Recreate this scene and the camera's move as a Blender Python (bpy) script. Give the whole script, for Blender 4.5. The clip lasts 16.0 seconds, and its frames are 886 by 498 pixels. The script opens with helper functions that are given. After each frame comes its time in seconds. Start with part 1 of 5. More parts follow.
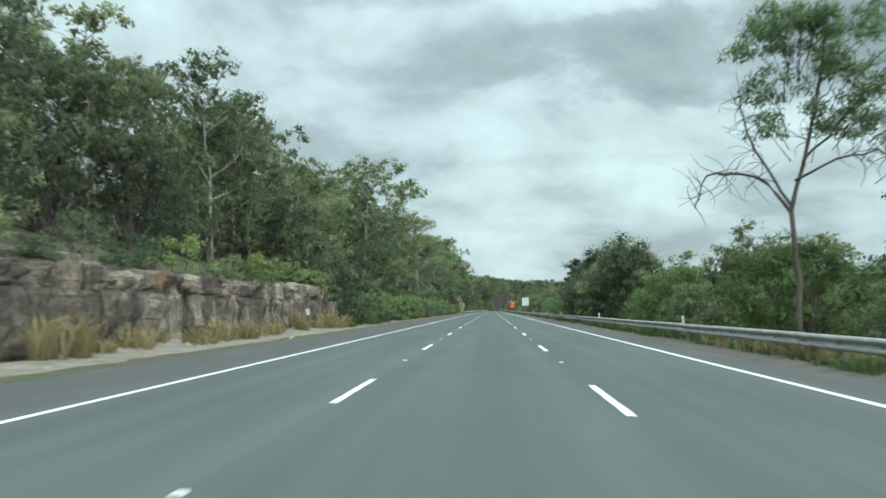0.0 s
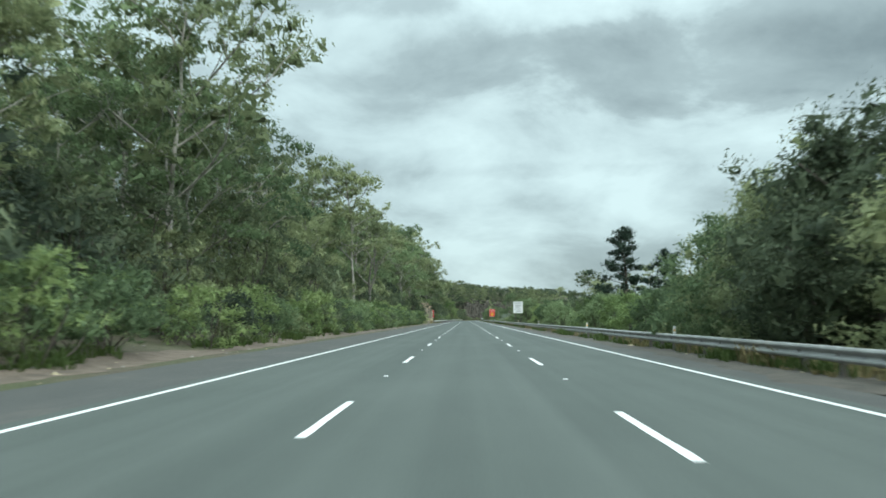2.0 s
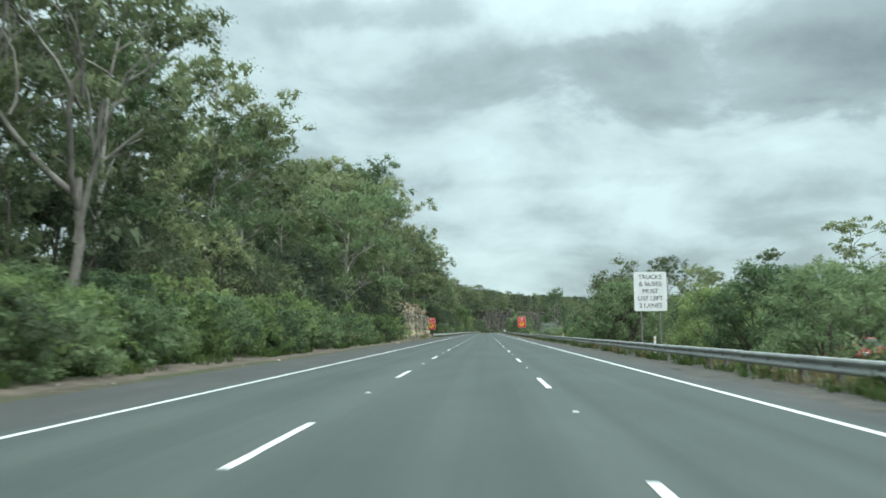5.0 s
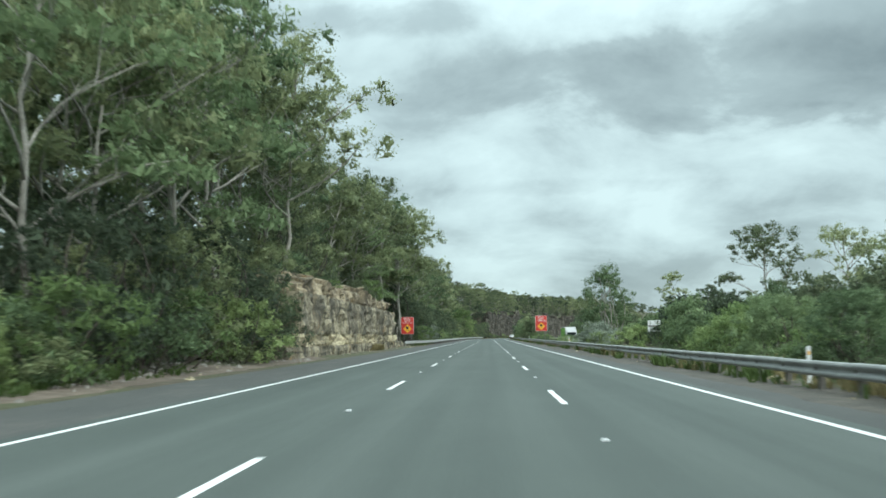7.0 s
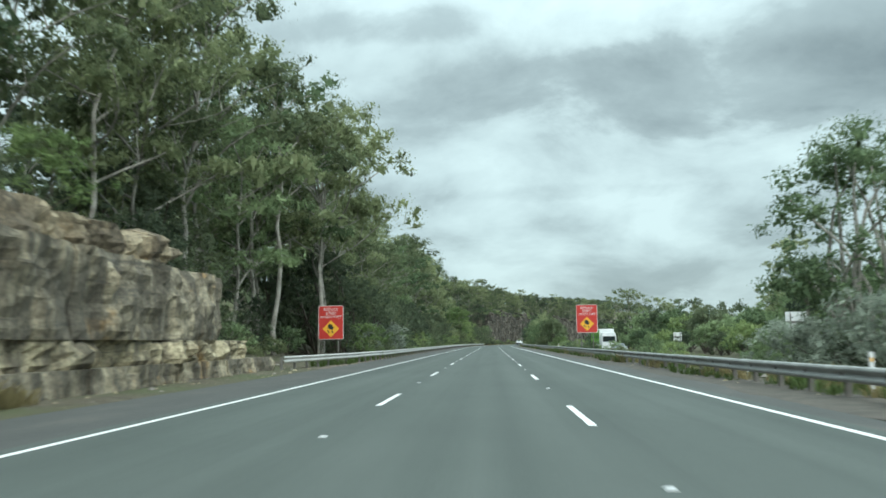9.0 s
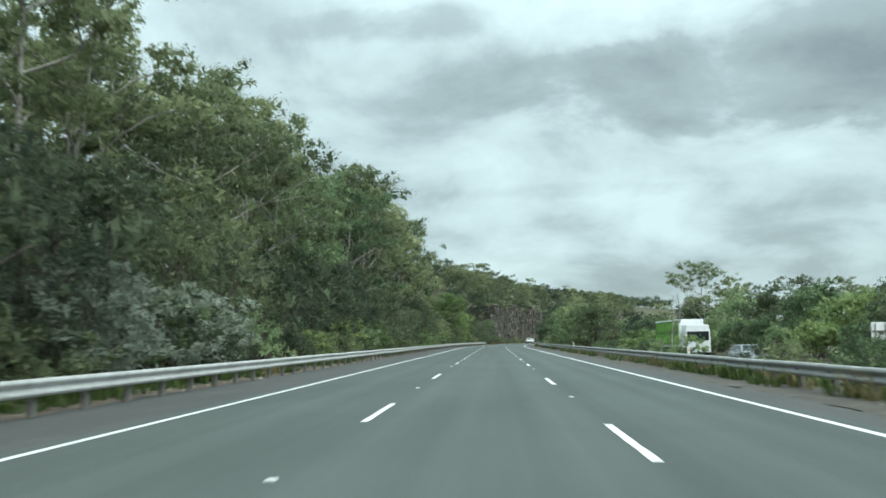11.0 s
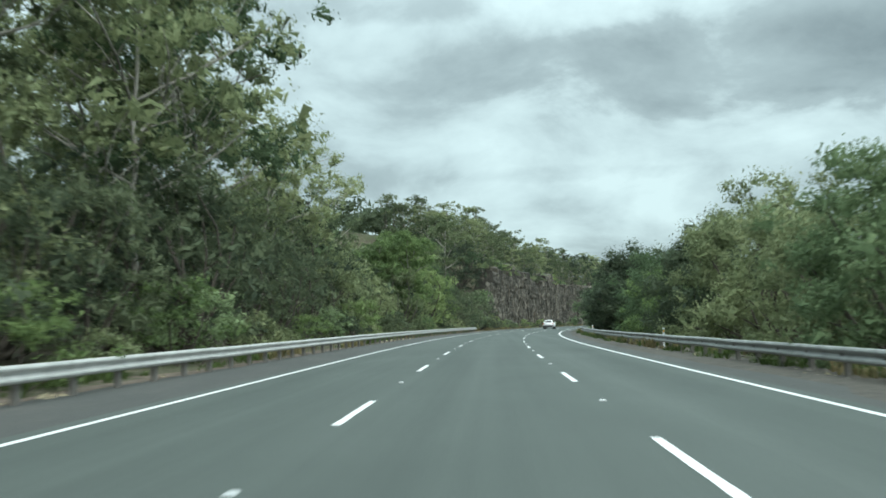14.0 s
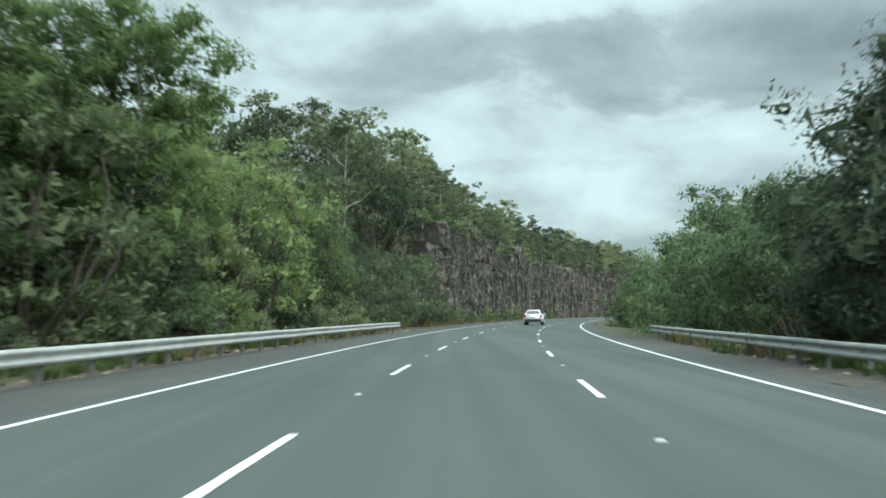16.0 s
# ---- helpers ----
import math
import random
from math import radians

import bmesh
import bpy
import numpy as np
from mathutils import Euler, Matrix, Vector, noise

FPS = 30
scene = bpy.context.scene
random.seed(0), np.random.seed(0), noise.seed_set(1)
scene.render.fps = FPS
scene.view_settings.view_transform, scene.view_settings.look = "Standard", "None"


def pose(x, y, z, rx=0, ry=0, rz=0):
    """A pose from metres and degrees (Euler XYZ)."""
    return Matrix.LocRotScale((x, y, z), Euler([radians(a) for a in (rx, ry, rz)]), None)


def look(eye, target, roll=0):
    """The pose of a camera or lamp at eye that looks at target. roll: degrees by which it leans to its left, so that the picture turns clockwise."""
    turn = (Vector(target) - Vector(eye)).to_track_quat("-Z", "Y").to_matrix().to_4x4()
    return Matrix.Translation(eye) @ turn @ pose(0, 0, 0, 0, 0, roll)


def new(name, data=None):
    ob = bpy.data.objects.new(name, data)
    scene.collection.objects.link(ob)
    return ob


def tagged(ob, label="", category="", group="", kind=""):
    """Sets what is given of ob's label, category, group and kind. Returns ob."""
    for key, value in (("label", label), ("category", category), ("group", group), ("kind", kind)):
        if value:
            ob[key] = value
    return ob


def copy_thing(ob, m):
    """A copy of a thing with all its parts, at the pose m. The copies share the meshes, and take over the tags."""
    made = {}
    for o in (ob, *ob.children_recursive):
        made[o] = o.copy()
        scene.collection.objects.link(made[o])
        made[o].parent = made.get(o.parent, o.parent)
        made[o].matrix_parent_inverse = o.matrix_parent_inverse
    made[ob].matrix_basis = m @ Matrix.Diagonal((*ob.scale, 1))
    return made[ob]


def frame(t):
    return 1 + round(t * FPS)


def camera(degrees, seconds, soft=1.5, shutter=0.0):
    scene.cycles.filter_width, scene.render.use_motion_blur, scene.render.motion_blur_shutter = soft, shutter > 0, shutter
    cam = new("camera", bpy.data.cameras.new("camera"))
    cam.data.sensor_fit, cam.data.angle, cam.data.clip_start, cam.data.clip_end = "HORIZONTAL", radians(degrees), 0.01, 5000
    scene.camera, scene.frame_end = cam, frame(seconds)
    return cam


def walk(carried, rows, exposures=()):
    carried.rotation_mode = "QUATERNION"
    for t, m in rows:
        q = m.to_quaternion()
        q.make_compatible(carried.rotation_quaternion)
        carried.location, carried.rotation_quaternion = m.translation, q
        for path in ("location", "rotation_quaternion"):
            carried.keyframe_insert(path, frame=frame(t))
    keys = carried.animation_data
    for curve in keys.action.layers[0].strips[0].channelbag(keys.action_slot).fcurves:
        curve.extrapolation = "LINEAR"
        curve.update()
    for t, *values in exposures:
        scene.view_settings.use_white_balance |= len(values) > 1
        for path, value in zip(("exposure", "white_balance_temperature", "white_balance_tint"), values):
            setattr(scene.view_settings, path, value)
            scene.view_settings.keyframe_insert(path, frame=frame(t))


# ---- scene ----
# ---- the walk ----
LENS = 52.6
EYE = 1.18

# the road's line: straight, then easing into a right-hand bend
S0, EASE, BEND, S1 = 455.0, 45.0, 0.00140, 900.0
RS = np.arange(-600.0, 1801.0, 1.0)
_k = BEND * np.clip((RS - S0) / EASE, 0, 1) * (RS < S1)
_th = np.concatenate([[0], np.cumsum((_k[1:] + _k[:-1]) / 2)])
_mid = (_th[1:] + _th[:-1]) / 2
RX = np.concatenate([[0], np.cumsum(np.sin(_mid))])
RY = -600.0 + np.concatenate([[0], np.cumsum(np.cos(_mid))])


def heading(s):
    return float(np.interp(s, RS, _th))


def on(s, lat, z=0.0):
    """The point s metres along the road, lat metres to the right of its middle."""
    h = heading(s)
    return Vector((float(np.interp(s, RS, RX)) + lat * math.cos(h), float(np.interp(s, RS, RY)) - lat * math.sin(h), z))


def stand(s, lat, z=0.0, turn=0.0, size=1.0, lean=0.0):
    """A pose beside the road: y along it, x to the right."""
    p = on(s, lat, z)
    return pose(p.x, p.y, p.z, lean, 0, turn - math.degrees(heading(s))) @ Matrix.Scale(size, 4)


# seconds, metres along the road, metres to the right, yaw, pitch, roll
DRIVE = (
    (0.0, 0.0, 0.257, 3.09, 3.885, 0.56), (0.5, 15.63, 0.22, 3.05, 3.878, 0.54), (1.0, 31.2, 0.08, 2.561, 4.104, 0.56),
    (1.5, 46.85, -0.03, 2.069, 4.255, 0.55), (2.0, 62.45, -0.12, 1.45, 4.445, 0.32), (2.5, 78.03, -0.05, 1.5, 4.64, 0.32),
    (3.0, 93.6, 0.06, 1.70, 4.928, 0.32), (3.5, 109.4, 0.28, 2.18, 5.118, 0.52), (4.0, 125.1, 0.39, 2.416, 5.183, 0.54),
    (6.5, 203.97, 0.56, 2.98, 5.419, 0.69), (7.0, 219.5, 0.50, 2.94, 5.565, 0.72), (7.5, 235.2, 0.47, 2.92, 5.601, 0.58),
    (8.0, 250.9, 0.44, 2.81, 5.639, 0.52), (8.5, 266.67, 0.41, 2.877, 5.789, 0.83), (9.0, 282.42, 0.40, 3.086, 5.964, 1.03),
    (11.5, 360.79, 0.10, 3.326, 5.721, 0.79), (12.0, 376.5, 0.01, 3.28, 5.318, 0.72), (12.5, 392.05, 0.08, 3.69, 5.168, 1.1),
    (13.0, 407.9, 0.04, 3.761, 5.147, 1.06), (13.5, 423.75, 0.04, 3.544, 5.034, 0.9), (14.0, 439.72, 0.13, 3.117, 4.783, 1.05),
    (14.5, 455.8, 0.19, 2.505, 5.032, 1.75), (15.0, 472.1, 0.30, 2.851, 5.444, 1.70), (15.5, 488.35, 0.29, 2.909, 4.493, 0.4),
    (16.0, 504.9, 0.13, 2.169, 4.138, 0.4))
# the car rides a little higher where the surface has been relaid
RISE = ((0, 0.0), (9.0, 0.0), (11.5, 0.03), (13.5, 0.03), (15.0, 0.0), (15.5, 0.0), (16.0, 0.02))
rows = []
for t, s, lat, yaw, pitch, roll in DRIVE:
    p = on(s, lat, EYE + float(np.interp(t, [a for a, _ in RISE], [b for _, b in RISE])))
    rows.append((t, pose(p.x, p.y, p.z, 90 + pitch, roll, yaw - math.degrees(heading(s)))))
cam = camera(LENS, 16.0, soft=1.65, shutter=0.2)
walk(cam, rows, ((0, 0.2, 6150, 1),))

# ---- sky and sun: a heavy overcast, brightest overhead ----
world = bpy.data.worlds.new("world")
scene.world = world
world.use_nodes = True
nt = world.node_tree
nt.nodes.clear()


def node(tree, kind, **kw):
    n = tree.nodes.new(kind)
    for key, value in kw.items():
        if key in n.inputs:
            n.inputs[key].default_value = value
    return n


def math_node(tree, op, a, b=None, clamp=False):
    n = tree.nodes.new("ShaderNodeMath")
    n.operation, n.use_clamp = op, clamp
    for i, v in enumerate((a, b)):
        if v is None:
            continue
        if isinstance(v, (int, float)):
            n.inputs[i].default_value = v
        else:
            tree.links.new(v, n.inputs[i])
    return n.outputs[0]


def ramp(tree, fac, stops, mode="LINEAR"):
    n = tree.nodes.new("ShaderNodeValToRGB")
    n.color_ramp.interpolation = mode
    el = n.color_ramp.elements
    while len(el) < len(stops):
        el.new(0.5)
    for e, (p, c) in zip(el, stops):
        e.position = p
        e.color = (c, c, c, 1) if isinstance(c, (int, float)) else (*c, 1)
    tree.links.new(fac, n.inputs[0])
    return n.outputs[0]


def mix(tree, fac, a, b, mode="MIX"):
    n = tree.nodes.new("ShaderNodeMix")
    n.data_type, n.blend_type = "RGBA", mode
    for i, v in ((0, fac), (6, a), (7, b)):
        if isinstance(v, (int, float)):
            n.inputs[i].default_value = v
        elif isinstance(v, tuple):
            n.inputs[i].default_value = (*v, 1)
        else:
            tree.links.new(v, n.inputs[i])
    return n.outputs[2]


def noise_tex(tree, vec, scale, detail=4.0, rough=0.55, dist=0.0):
    n = node(tree, "ShaderNodeTexNoise", Scale=scale, Detail=detail, Roughness=rough, Distortion=dist)
    if vec is not None:
        tree.links.new(vec, n.inputs["Vector"])
    return n.outputs[0]


def scaled(tree, vec, scale, loc=(0, 0, 0)):
    n = tree.nodes.new("ShaderNodeMapping")
    n.inputs["Scale"].default_value = scale
    n.inputs["Location"].default_value = loc
    tree.links.new(vec, n.inputs["Vector"])
    return n.outputs[0]


tc = nt.nodes.new("ShaderNodeTexCoord").outputs["Generated"]
sep = nt.nodes.new("ShaderNodeSeparateXYZ")
nt.links.new(tc, sep.inputs[0])
up = math_node(nt, "MAXIMUM", sep.outputs[2], 0.0)
den = math_node(nt, "ADD", up, 0.38)
flat = nt.nodes.new("ShaderNodeCombineXYZ")
nt.links.new(math_node(nt, "DIVIDE", sep.outputs[0], den), flat.inputs[0])
nt.links.new(math_node(nt, "DIVIDE", sep.outputs[1], den), flat.inputs[1])
layer = scaled(nt, flat.outputs[0], (1, 1, 1), (0.35, 1.7, 0))
big = noise_tex(nt, layer, 1.1, 4.0, 0.45, 0.15)
small = noise_tex(nt, layer, 3.6, 7.0, 0.57, 0.25)
cover = math_node(nt, "ADD", math_node(nt, "MULTIPLY", big, 0.56), math_node(nt, "MULTIPLY", small, 0.44))


def cloud_mass(east, high, wide, tall, depth):
    """A soft grey bank of cloud to the north: tangents of bearing and height, and its half sizes."""
    ahead = math_node(nt, "MAXIMUM", sep.outputs[1], 0.05)
    dx = math_node(nt, "DIVIDE", math_node(nt, "SUBTRACT", math_node(nt, "DIVIDE", sep.outputs[0], ahead), east), wide)
    dz = math_node(nt, "DIVIDE", math_node(nt, "SUBTRACT", math_node(nt, "DIVIDE", sep.outputs[2], ahead), high), tall)
    r2 = math_node(nt, "ADD", math_node(nt, "MULTIPLY", dx, dx), math_node(nt, "MULTIPLY", dz, dz))
    edge = math_node(nt, "ADD", math_node(nt, "SUBTRACT", 1.0, r2), math_node(nt, "MULTIPLY", math_node(nt, "SUBTRACT", small, 0.5), 2.4))
    return math_node(nt, "MULTIPLY", ramp(nt, edge, ((0.0, 0.0), (1.0, 1.0)), "EASE"), depth)


for mass in ((0.33, 0.285, 0.40, 0.07, 0.10), (0.44, 0.345, 0.34, 0.07, 0.07), (0.34, 0.238, 0.26, 0.02, 0.055), (0.06, 0.30, 0.22, 0.05, 0.022), (-0.10, 0.365, 0.16, 0.028, 0.06), (0.10, 0.165, 0.20, 0.012, 0.03)):
    cover = math_node(nt, "ADD", cover, cloud_mass(*mass))
cloud = ramp(nt, cover, ((0.40, (0.70, 0.82, 0.83)), (0.48, (0.57, 0.67, 0.685)), (0.55, (0.415, 0.49, 0.505)), (0.76, (0.235, 0.285, 0.30))))
sky = nt.nodes.new("ShaderNodeTexSky")
sky.sky_type, sky.sun_disc = "NISHITA", False
sky.sun_elevation, sky.sun_rotation = radians(52), radians(150)
blue = nt.nodes.new("ShaderNodeMixRGB")
blue.blend_type = "MULTIPLY"
blue.inputs[0].default_value = 1
nt.links.new(sky.outputs[0], blue.inputs[1])
blue.inputs[2].default_value = (0.1, 0.1, 0.1, 1)
seen = mix(nt, 0.93, blue.outputs[0], cloud)
# overcast skies grow brighter towards the zenith
lift = ramp(nt, up, ((0.0, 0.285), (0.12, 0.33), (0.3, 0.345), (0.55, 0.66), (1.0, 0.84)))
bg = nt.nodes.new("ShaderNodeBackground")
nt.links.new(mix(nt, 1.0, seen, lift, "MULTIPLY"), bg.inputs[0])
bg.inputs[1].default_value = 3.0
out = nt.nodes.new("ShaderNodeOutputWorld")
nt.links.new(bg.outputs[0], out.inputs[0])

sun = new("sun", bpy.data.lights.new("sun", "SUN"))
sun.data.energy, sun.data.angle, sun.data.color = 2.4, radians(60), (1.0, 0.97, 0.92)
sun.matrix_basis = look((0, 0, 60), (-23, 40, 0))

# ---- materials ----


def material(name):
    m = bpy.data.materials.new(name)
    m.use_nodes = True
    tree = m.node_tree
    return m, tree, tree.nodes["Principled BSDF"]


def where(tree):
    return tree.nodes.new("ShaderNodeNewGeometry").outputs["Position"]


def bump(tree, bsdf, height, strength=0.4, dist=0.02):
    n = node(tree, "ShaderNodeBump", Strength=strength, Distance=dist)
    tree.links.new(height, n.inputs["Height"])
    tree.links.new(n.outputs[0], bsdf.inputs["Normal"])


def simple(name, a, b, scale=3.0, rough=0.6, metal=0.0, bumps=0.15, dist=0.005):
    m, tree, bsdf = material(name)
    v = tree.nodes.new("ShaderNodeTexCoord").outputs["Object"]
    f = noise_tex(tree, v, scale, 6)
    g = noise_tex(tree, v, scale * 11, 4)
    c = math_node(tree, "ADD", math_node(tree, "MULTIPLY", f, 0.65), math_node(tree, "MULTIPLY", g, 0.35))
    tree.links.new(ramp(tree, c, ((0.35, a), (0.65, b))), bsdf.inputs["Base Color"])
    tree.links.new(ramp(tree, g, ((0.3, rough * 0.85), (0.7, min(1, rough * 1.15)))), bsdf.inputs["Roughness"])
    bsdf.inputs["Metallic"].default_value = metal
    bump(tree, bsdf, g, bumps, dist)
    return m


def leaf_material(name, dark, mid, light, through_light=0.45):
    m, tree, bsdf = material(name)
    rnd = tree.nodes.new("ShaderNodeNewGeometry").outputs["Random Per Island"]
    ob = tree.nodes.new("ShaderNodeObjectInfo").outputs["Random"]
    patch = noise_tex(tree, where(tree), 0.45, 2)
    speck = noise_tex(tree, where(tree), 9.0, 3, 0.7)
    v = math_node(tree, "ADD", math_node(tree, "MULTIPLY", rnd, 0.22), math_node(tree, "MULTIPLY", math_node(tree, "SUBTRACT", speck, 0.5), 0.7))
    v = math_node(tree, "ADD", v, math_node(tree, "ADD", math_node(tree, "MULTIPLY", ob, 0.56), math_node(tree, "MULTIPLY", patch, 0.42)))
    col = ramp(tree, v, ((0.2, dark), (0.55, mid), (1.0, light)))
    tree.links.new(col, bsdf.inputs["Base Color"])
    bsdf.inputs["Roughness"].default_value = 0.7
    bsdf.inputs["Specular IOR Level"].default_value = 0.2
    tr = tree.nodes.new("ShaderNodeBsdfTranslucent")
    tree.links.new(col, tr.inputs[0])
    mx = tree.nodes.new("ShaderNodeMixShader")
    mx.inputs[0].default_value = through_light
    tree.links.new(bsdf.outputs[0], mx.inputs[1])
    tree.links.new(tr.outputs[0], mx.inputs[2])
    tree.links.new(mx.outputs[0], tree.nodes["Material Output"].inputs[0])
    return m


def asphalt_material():
    m, tree, bsdf = material("asphalt")
    v = where(tree)
    grain = noise_tex(tree, v, 55, 3, 0.7)
    stain = noise_tex(tree, scaled(tree, v, (1.25, 0.010, 1)), 1.0, 4, 0.5)
    blot = noise_tex(tree, scaled(tree, v, (0.35, 0.12, 1)), 1.0, 6, 0.6)
    c = math_node(tree, "ADD", math_node(tree, "MULTIPLY", stain, 0.6), math_node(tree, "MULTIPLY", blot, 0.4))
    col = ramp(tree, c, ((0.36, (0.048, 0.061, 0.055)), (0.5, (0.072, 0.088, 0.079)), (0.64, (0.098, 0.115, 0.105))))
    col = mix(tree, 0.35, col, ramp(tree, grain, ((0.3, (0.042, 0.048, 0.045)), (0.7, (0.15, 0.165, 0.157)))))
    tree.links.new(col, bsdf.inputs["Base Color"])
    bsdf.inputs["Roughness"].default_value = 0.82
    bsdf.inputs["Specular IOR Level"].default_value = 0.3
    bump(tree, bsdf, grain, 0.5, 0.004)
    return m


def shoulder_material():
    m, tree, bsdf = material("shoulder_seal")
    v = where(tree)
    grain = noise_tex(tree, v, 40, 4, 0.7)
    dirt = noise_tex(tree, scaled(tree, v, (1, 0.3, 1)), 0.8, 6, 0.65)
    col = ramp(tree, dirt, ((0.35, (0.046, 0.050, 0.046)), (0.55, (0.062, 0.064, 0.059)), (0.72, (0.105, 0.095, 0.083))))
    col = mix(tree, 0.3, col, ramp(tree, grain, ((0.3, 0.03), (0.7, 0.16))))
    tree.links.new(col, bsdf.inputs["Base Color"])
    bsdf.inputs["Roughness"].default_value = 0.9
    bump(tree, bsdf, grain, 0.6, 0.006)
    return m


def ground_material():
    m, tree, bsdf = material("ground_litter")
    v = where(tree)
    big_n = noise_tex(tree, v, 0.22, 6, 0.6)
    mid_n = noise_tex(tree, v, 1.7, 6, 0.65)
    fine = noise_tex(tree, v, 14, 5, 0.7)
    earth = ramp(tree, mid_n, ((0.3, (0.055, 0.042, 0.031)), (0.55, (0.105, 0.083, 0.062)), (0.75, (0.17, 0.145, 0.115))))
    grass = ramp(tree, fine, ((0.3, (0.035, 0.048, 0.018)), (0.6, (0.085, 0.100, 0.040)), (0.8, (0.16, 0.145, 0.075))))
    tree.links.new(mix(tree, ramp(tree, big_n, ((0.38, 0.15), (0.62, 0.85))), earth, grass), bsdf.inputs["Base Color"])
    bsdf.inputs["Roughness"].default_value = 0.95
    bump(tree, bsdf, fine, 0.8, 0.05)
    return m


def rock_material(name, pale, tan, rust, dark, darkness):
    m, tree, bsdf = material(name)
    v = where(tree)
    ob = tree.nodes.new("ShaderNodeObjectInfo").outputs["Random"]
    patch = noise_tex(tree, scaled(tree, v, (0.5, 0.5, 0.7)), 1.0, 8, 0.62, 0.6)
    patch = math_node(tree, "ADD", math_node(tree, "MULTIPLY", patch, 0.93), math_node(tree, "MULTIPLY", ob, 0.07))
    col = ramp(tree, patch, ((0.36, tan), (0.46, pale), (0.53, tan), (0.60, tan), (0.66, rust)))
    # water stains run down the face: broad dark ones, thin dark ones and pale lime
    streak = noise_tex(tree, scaled(tree, v, (1.3, 1.3, 0.14)), 1.0, 8, 0.70, 0.25)
    wash = noise_tex(tree, v, 0.30, 6, 0.62)
    st = math_node(tree, "ADD", math_node(tree, "MULTIPLY", streak, 0.66), math_node(tree, "MULTIPLY", wash, 0.34))
    col = mix(tree, ramp(tree, st, ((0.47 - darkness, 0.0), (0.56 - darkness, 0.85))), col, dark)
    thin = noise_tex(tree, scaled(tree, v, (6.0, 6.0, 0.55)), 1.0, 7, 0.68, 0.2)
    col = mix(tree, ramp(tree, thin, ((0.52, 0.0), (0.64, 0.5))), col, dark)
    lime = noise_tex(tree, scaled(tree, v, (4.6, 4.6, 0.8)), 1.0, 7, 0.7, 0.2)
    col = mix(tree, ramp(tree, lime, ((0.58, 0.0), (0.70, 0.55))), col, pale)
    seam = noise_tex(tree, scaled(tree, v, (0.25, 0.25, 4.6)), 1.0, 7, 0.62, 0.5)
    col = mix(tree, ramp(tree, seam, ((0.61, 0.0), (0.65, 0.75))), col, dark)
    fine = noise_tex(tree, v, 9, 8, 0.72)
    col = mix(tree, 0.7, col, ramp(tree, fine, ((0.34, 0.1), (0.68, 0.8))), "OVERLAY")
    tree.links.new(col, bsdf.inputs["Base Color"])
    bsdf.inputs["Roughness"].default_value = 0.93
    h = math_node(tree, "ADD", math_node(tree, "MULTIPLY", fine, 0.5), math_node(tree, "MULTIPLY", thin, 0.5))
    bump(tree, bsdf, math_node(tree, "ADD", h, math_node(tree, "MULTIPLY", streak, 0.6)), 1.0, 0.11)
    return m


ASPHALT = asphalt_material()
SHOULDER = shoulder_material()
GROUND = ground_material()
DUSTY = simple("dusty_gravel", (0.048, 0.045, 0.039), (0.115, 0.10, 0.083), 1.6, 0.95, 0, 0.9, 0.03)
SAND = simple("sandy_gravel", (0.13, 0.115, 0.092), (0.27, 0.24, 0.195), 1.3, 0.95, 0, 0.8, 0.02)
LITTER = simple("leaf_litter", (0.075, 0.06, 0.048), (0.20, 0.155, 0.12), 1.6, 0.95, 0, 0.9, 0.03)
PAINT = simple("road_paint", (0.62, 0.63, 0.62), (0.84, 0.85, 0.84), 9, 0.6, 0, 0.3, 0.002)
STEEL = simple("galvanised_steel", (0.40, 0.40, 0.385), (0.58, 0.58, 0.56), 2.5, 0.55, 0.25, 0.1, 0.002)
# duller steel, with the median rail's shaded side put into its darker colour
DULL_SHADED_STEEL = simple("dull_galvanised_steel", (0.25, 0.255, 0.25), (0.41, 0.415, 0.405), 2.5, 0.6, 0.25, 0.1, 0.002)
POSTSTEEL = simple("weathered_post_steel", (0.13, 0.122, 0.11), (0.25, 0.24, 0.22), 5, 0.7, 0.3)
ROCK_TAN = rock_material("sandstone", (0.57, 0.50, 0.33), (0.39, 0.33, 0.22), (0.44, 0.29, 0.13), (0.10, 0.088, 0.068), -0.02)
ROCK_GREY = rock_material("stained_grey_sandstone", (0.47, 0.41, 0.29), (0.30, 0.255, 0.175), (0.40, 0.26, 0.12), (0.085, 0.077, 0.062), 0.02)
ROCK_BROWN = rock_material("weathered_brown_sandstone", (0.42, 0.35, 0.24), (0.27, 0.215, 0.14), (0.36, 0.24, 0.11), (0.09, 0.075, 0.055), 0.0)
ROCK_RED = rock_material("ironstained_sandstone", (0.36, 0.31, 0.24), (0.215, 0.178, 0.138), (0.28, 0.165, 0.10), (0.075, 0.065, 0.055), 0.03)
ROCK_DARK = rock_material("dark_sandstone", (0.26, 0.235, 0.19), (0.12, 0.106, 0.083), (0.14, 0.10, 0.06), (0.033, 0.031, 0.026), 0.04)
GUM_LEAF = leaf_material("gum_leaf", (0.089, 0.113, 0.065), (0.199, 0.239, 0.125), (0.392, 0.431, 0.228))
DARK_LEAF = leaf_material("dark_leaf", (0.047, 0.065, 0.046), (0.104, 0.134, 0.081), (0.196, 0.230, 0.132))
WATTLE_LEAF = leaf_material("wattle_leaf", (0.072, 0.109, 0.060), (0.167, 0.232, 0.118), (0.319, 0.404, 0.210))
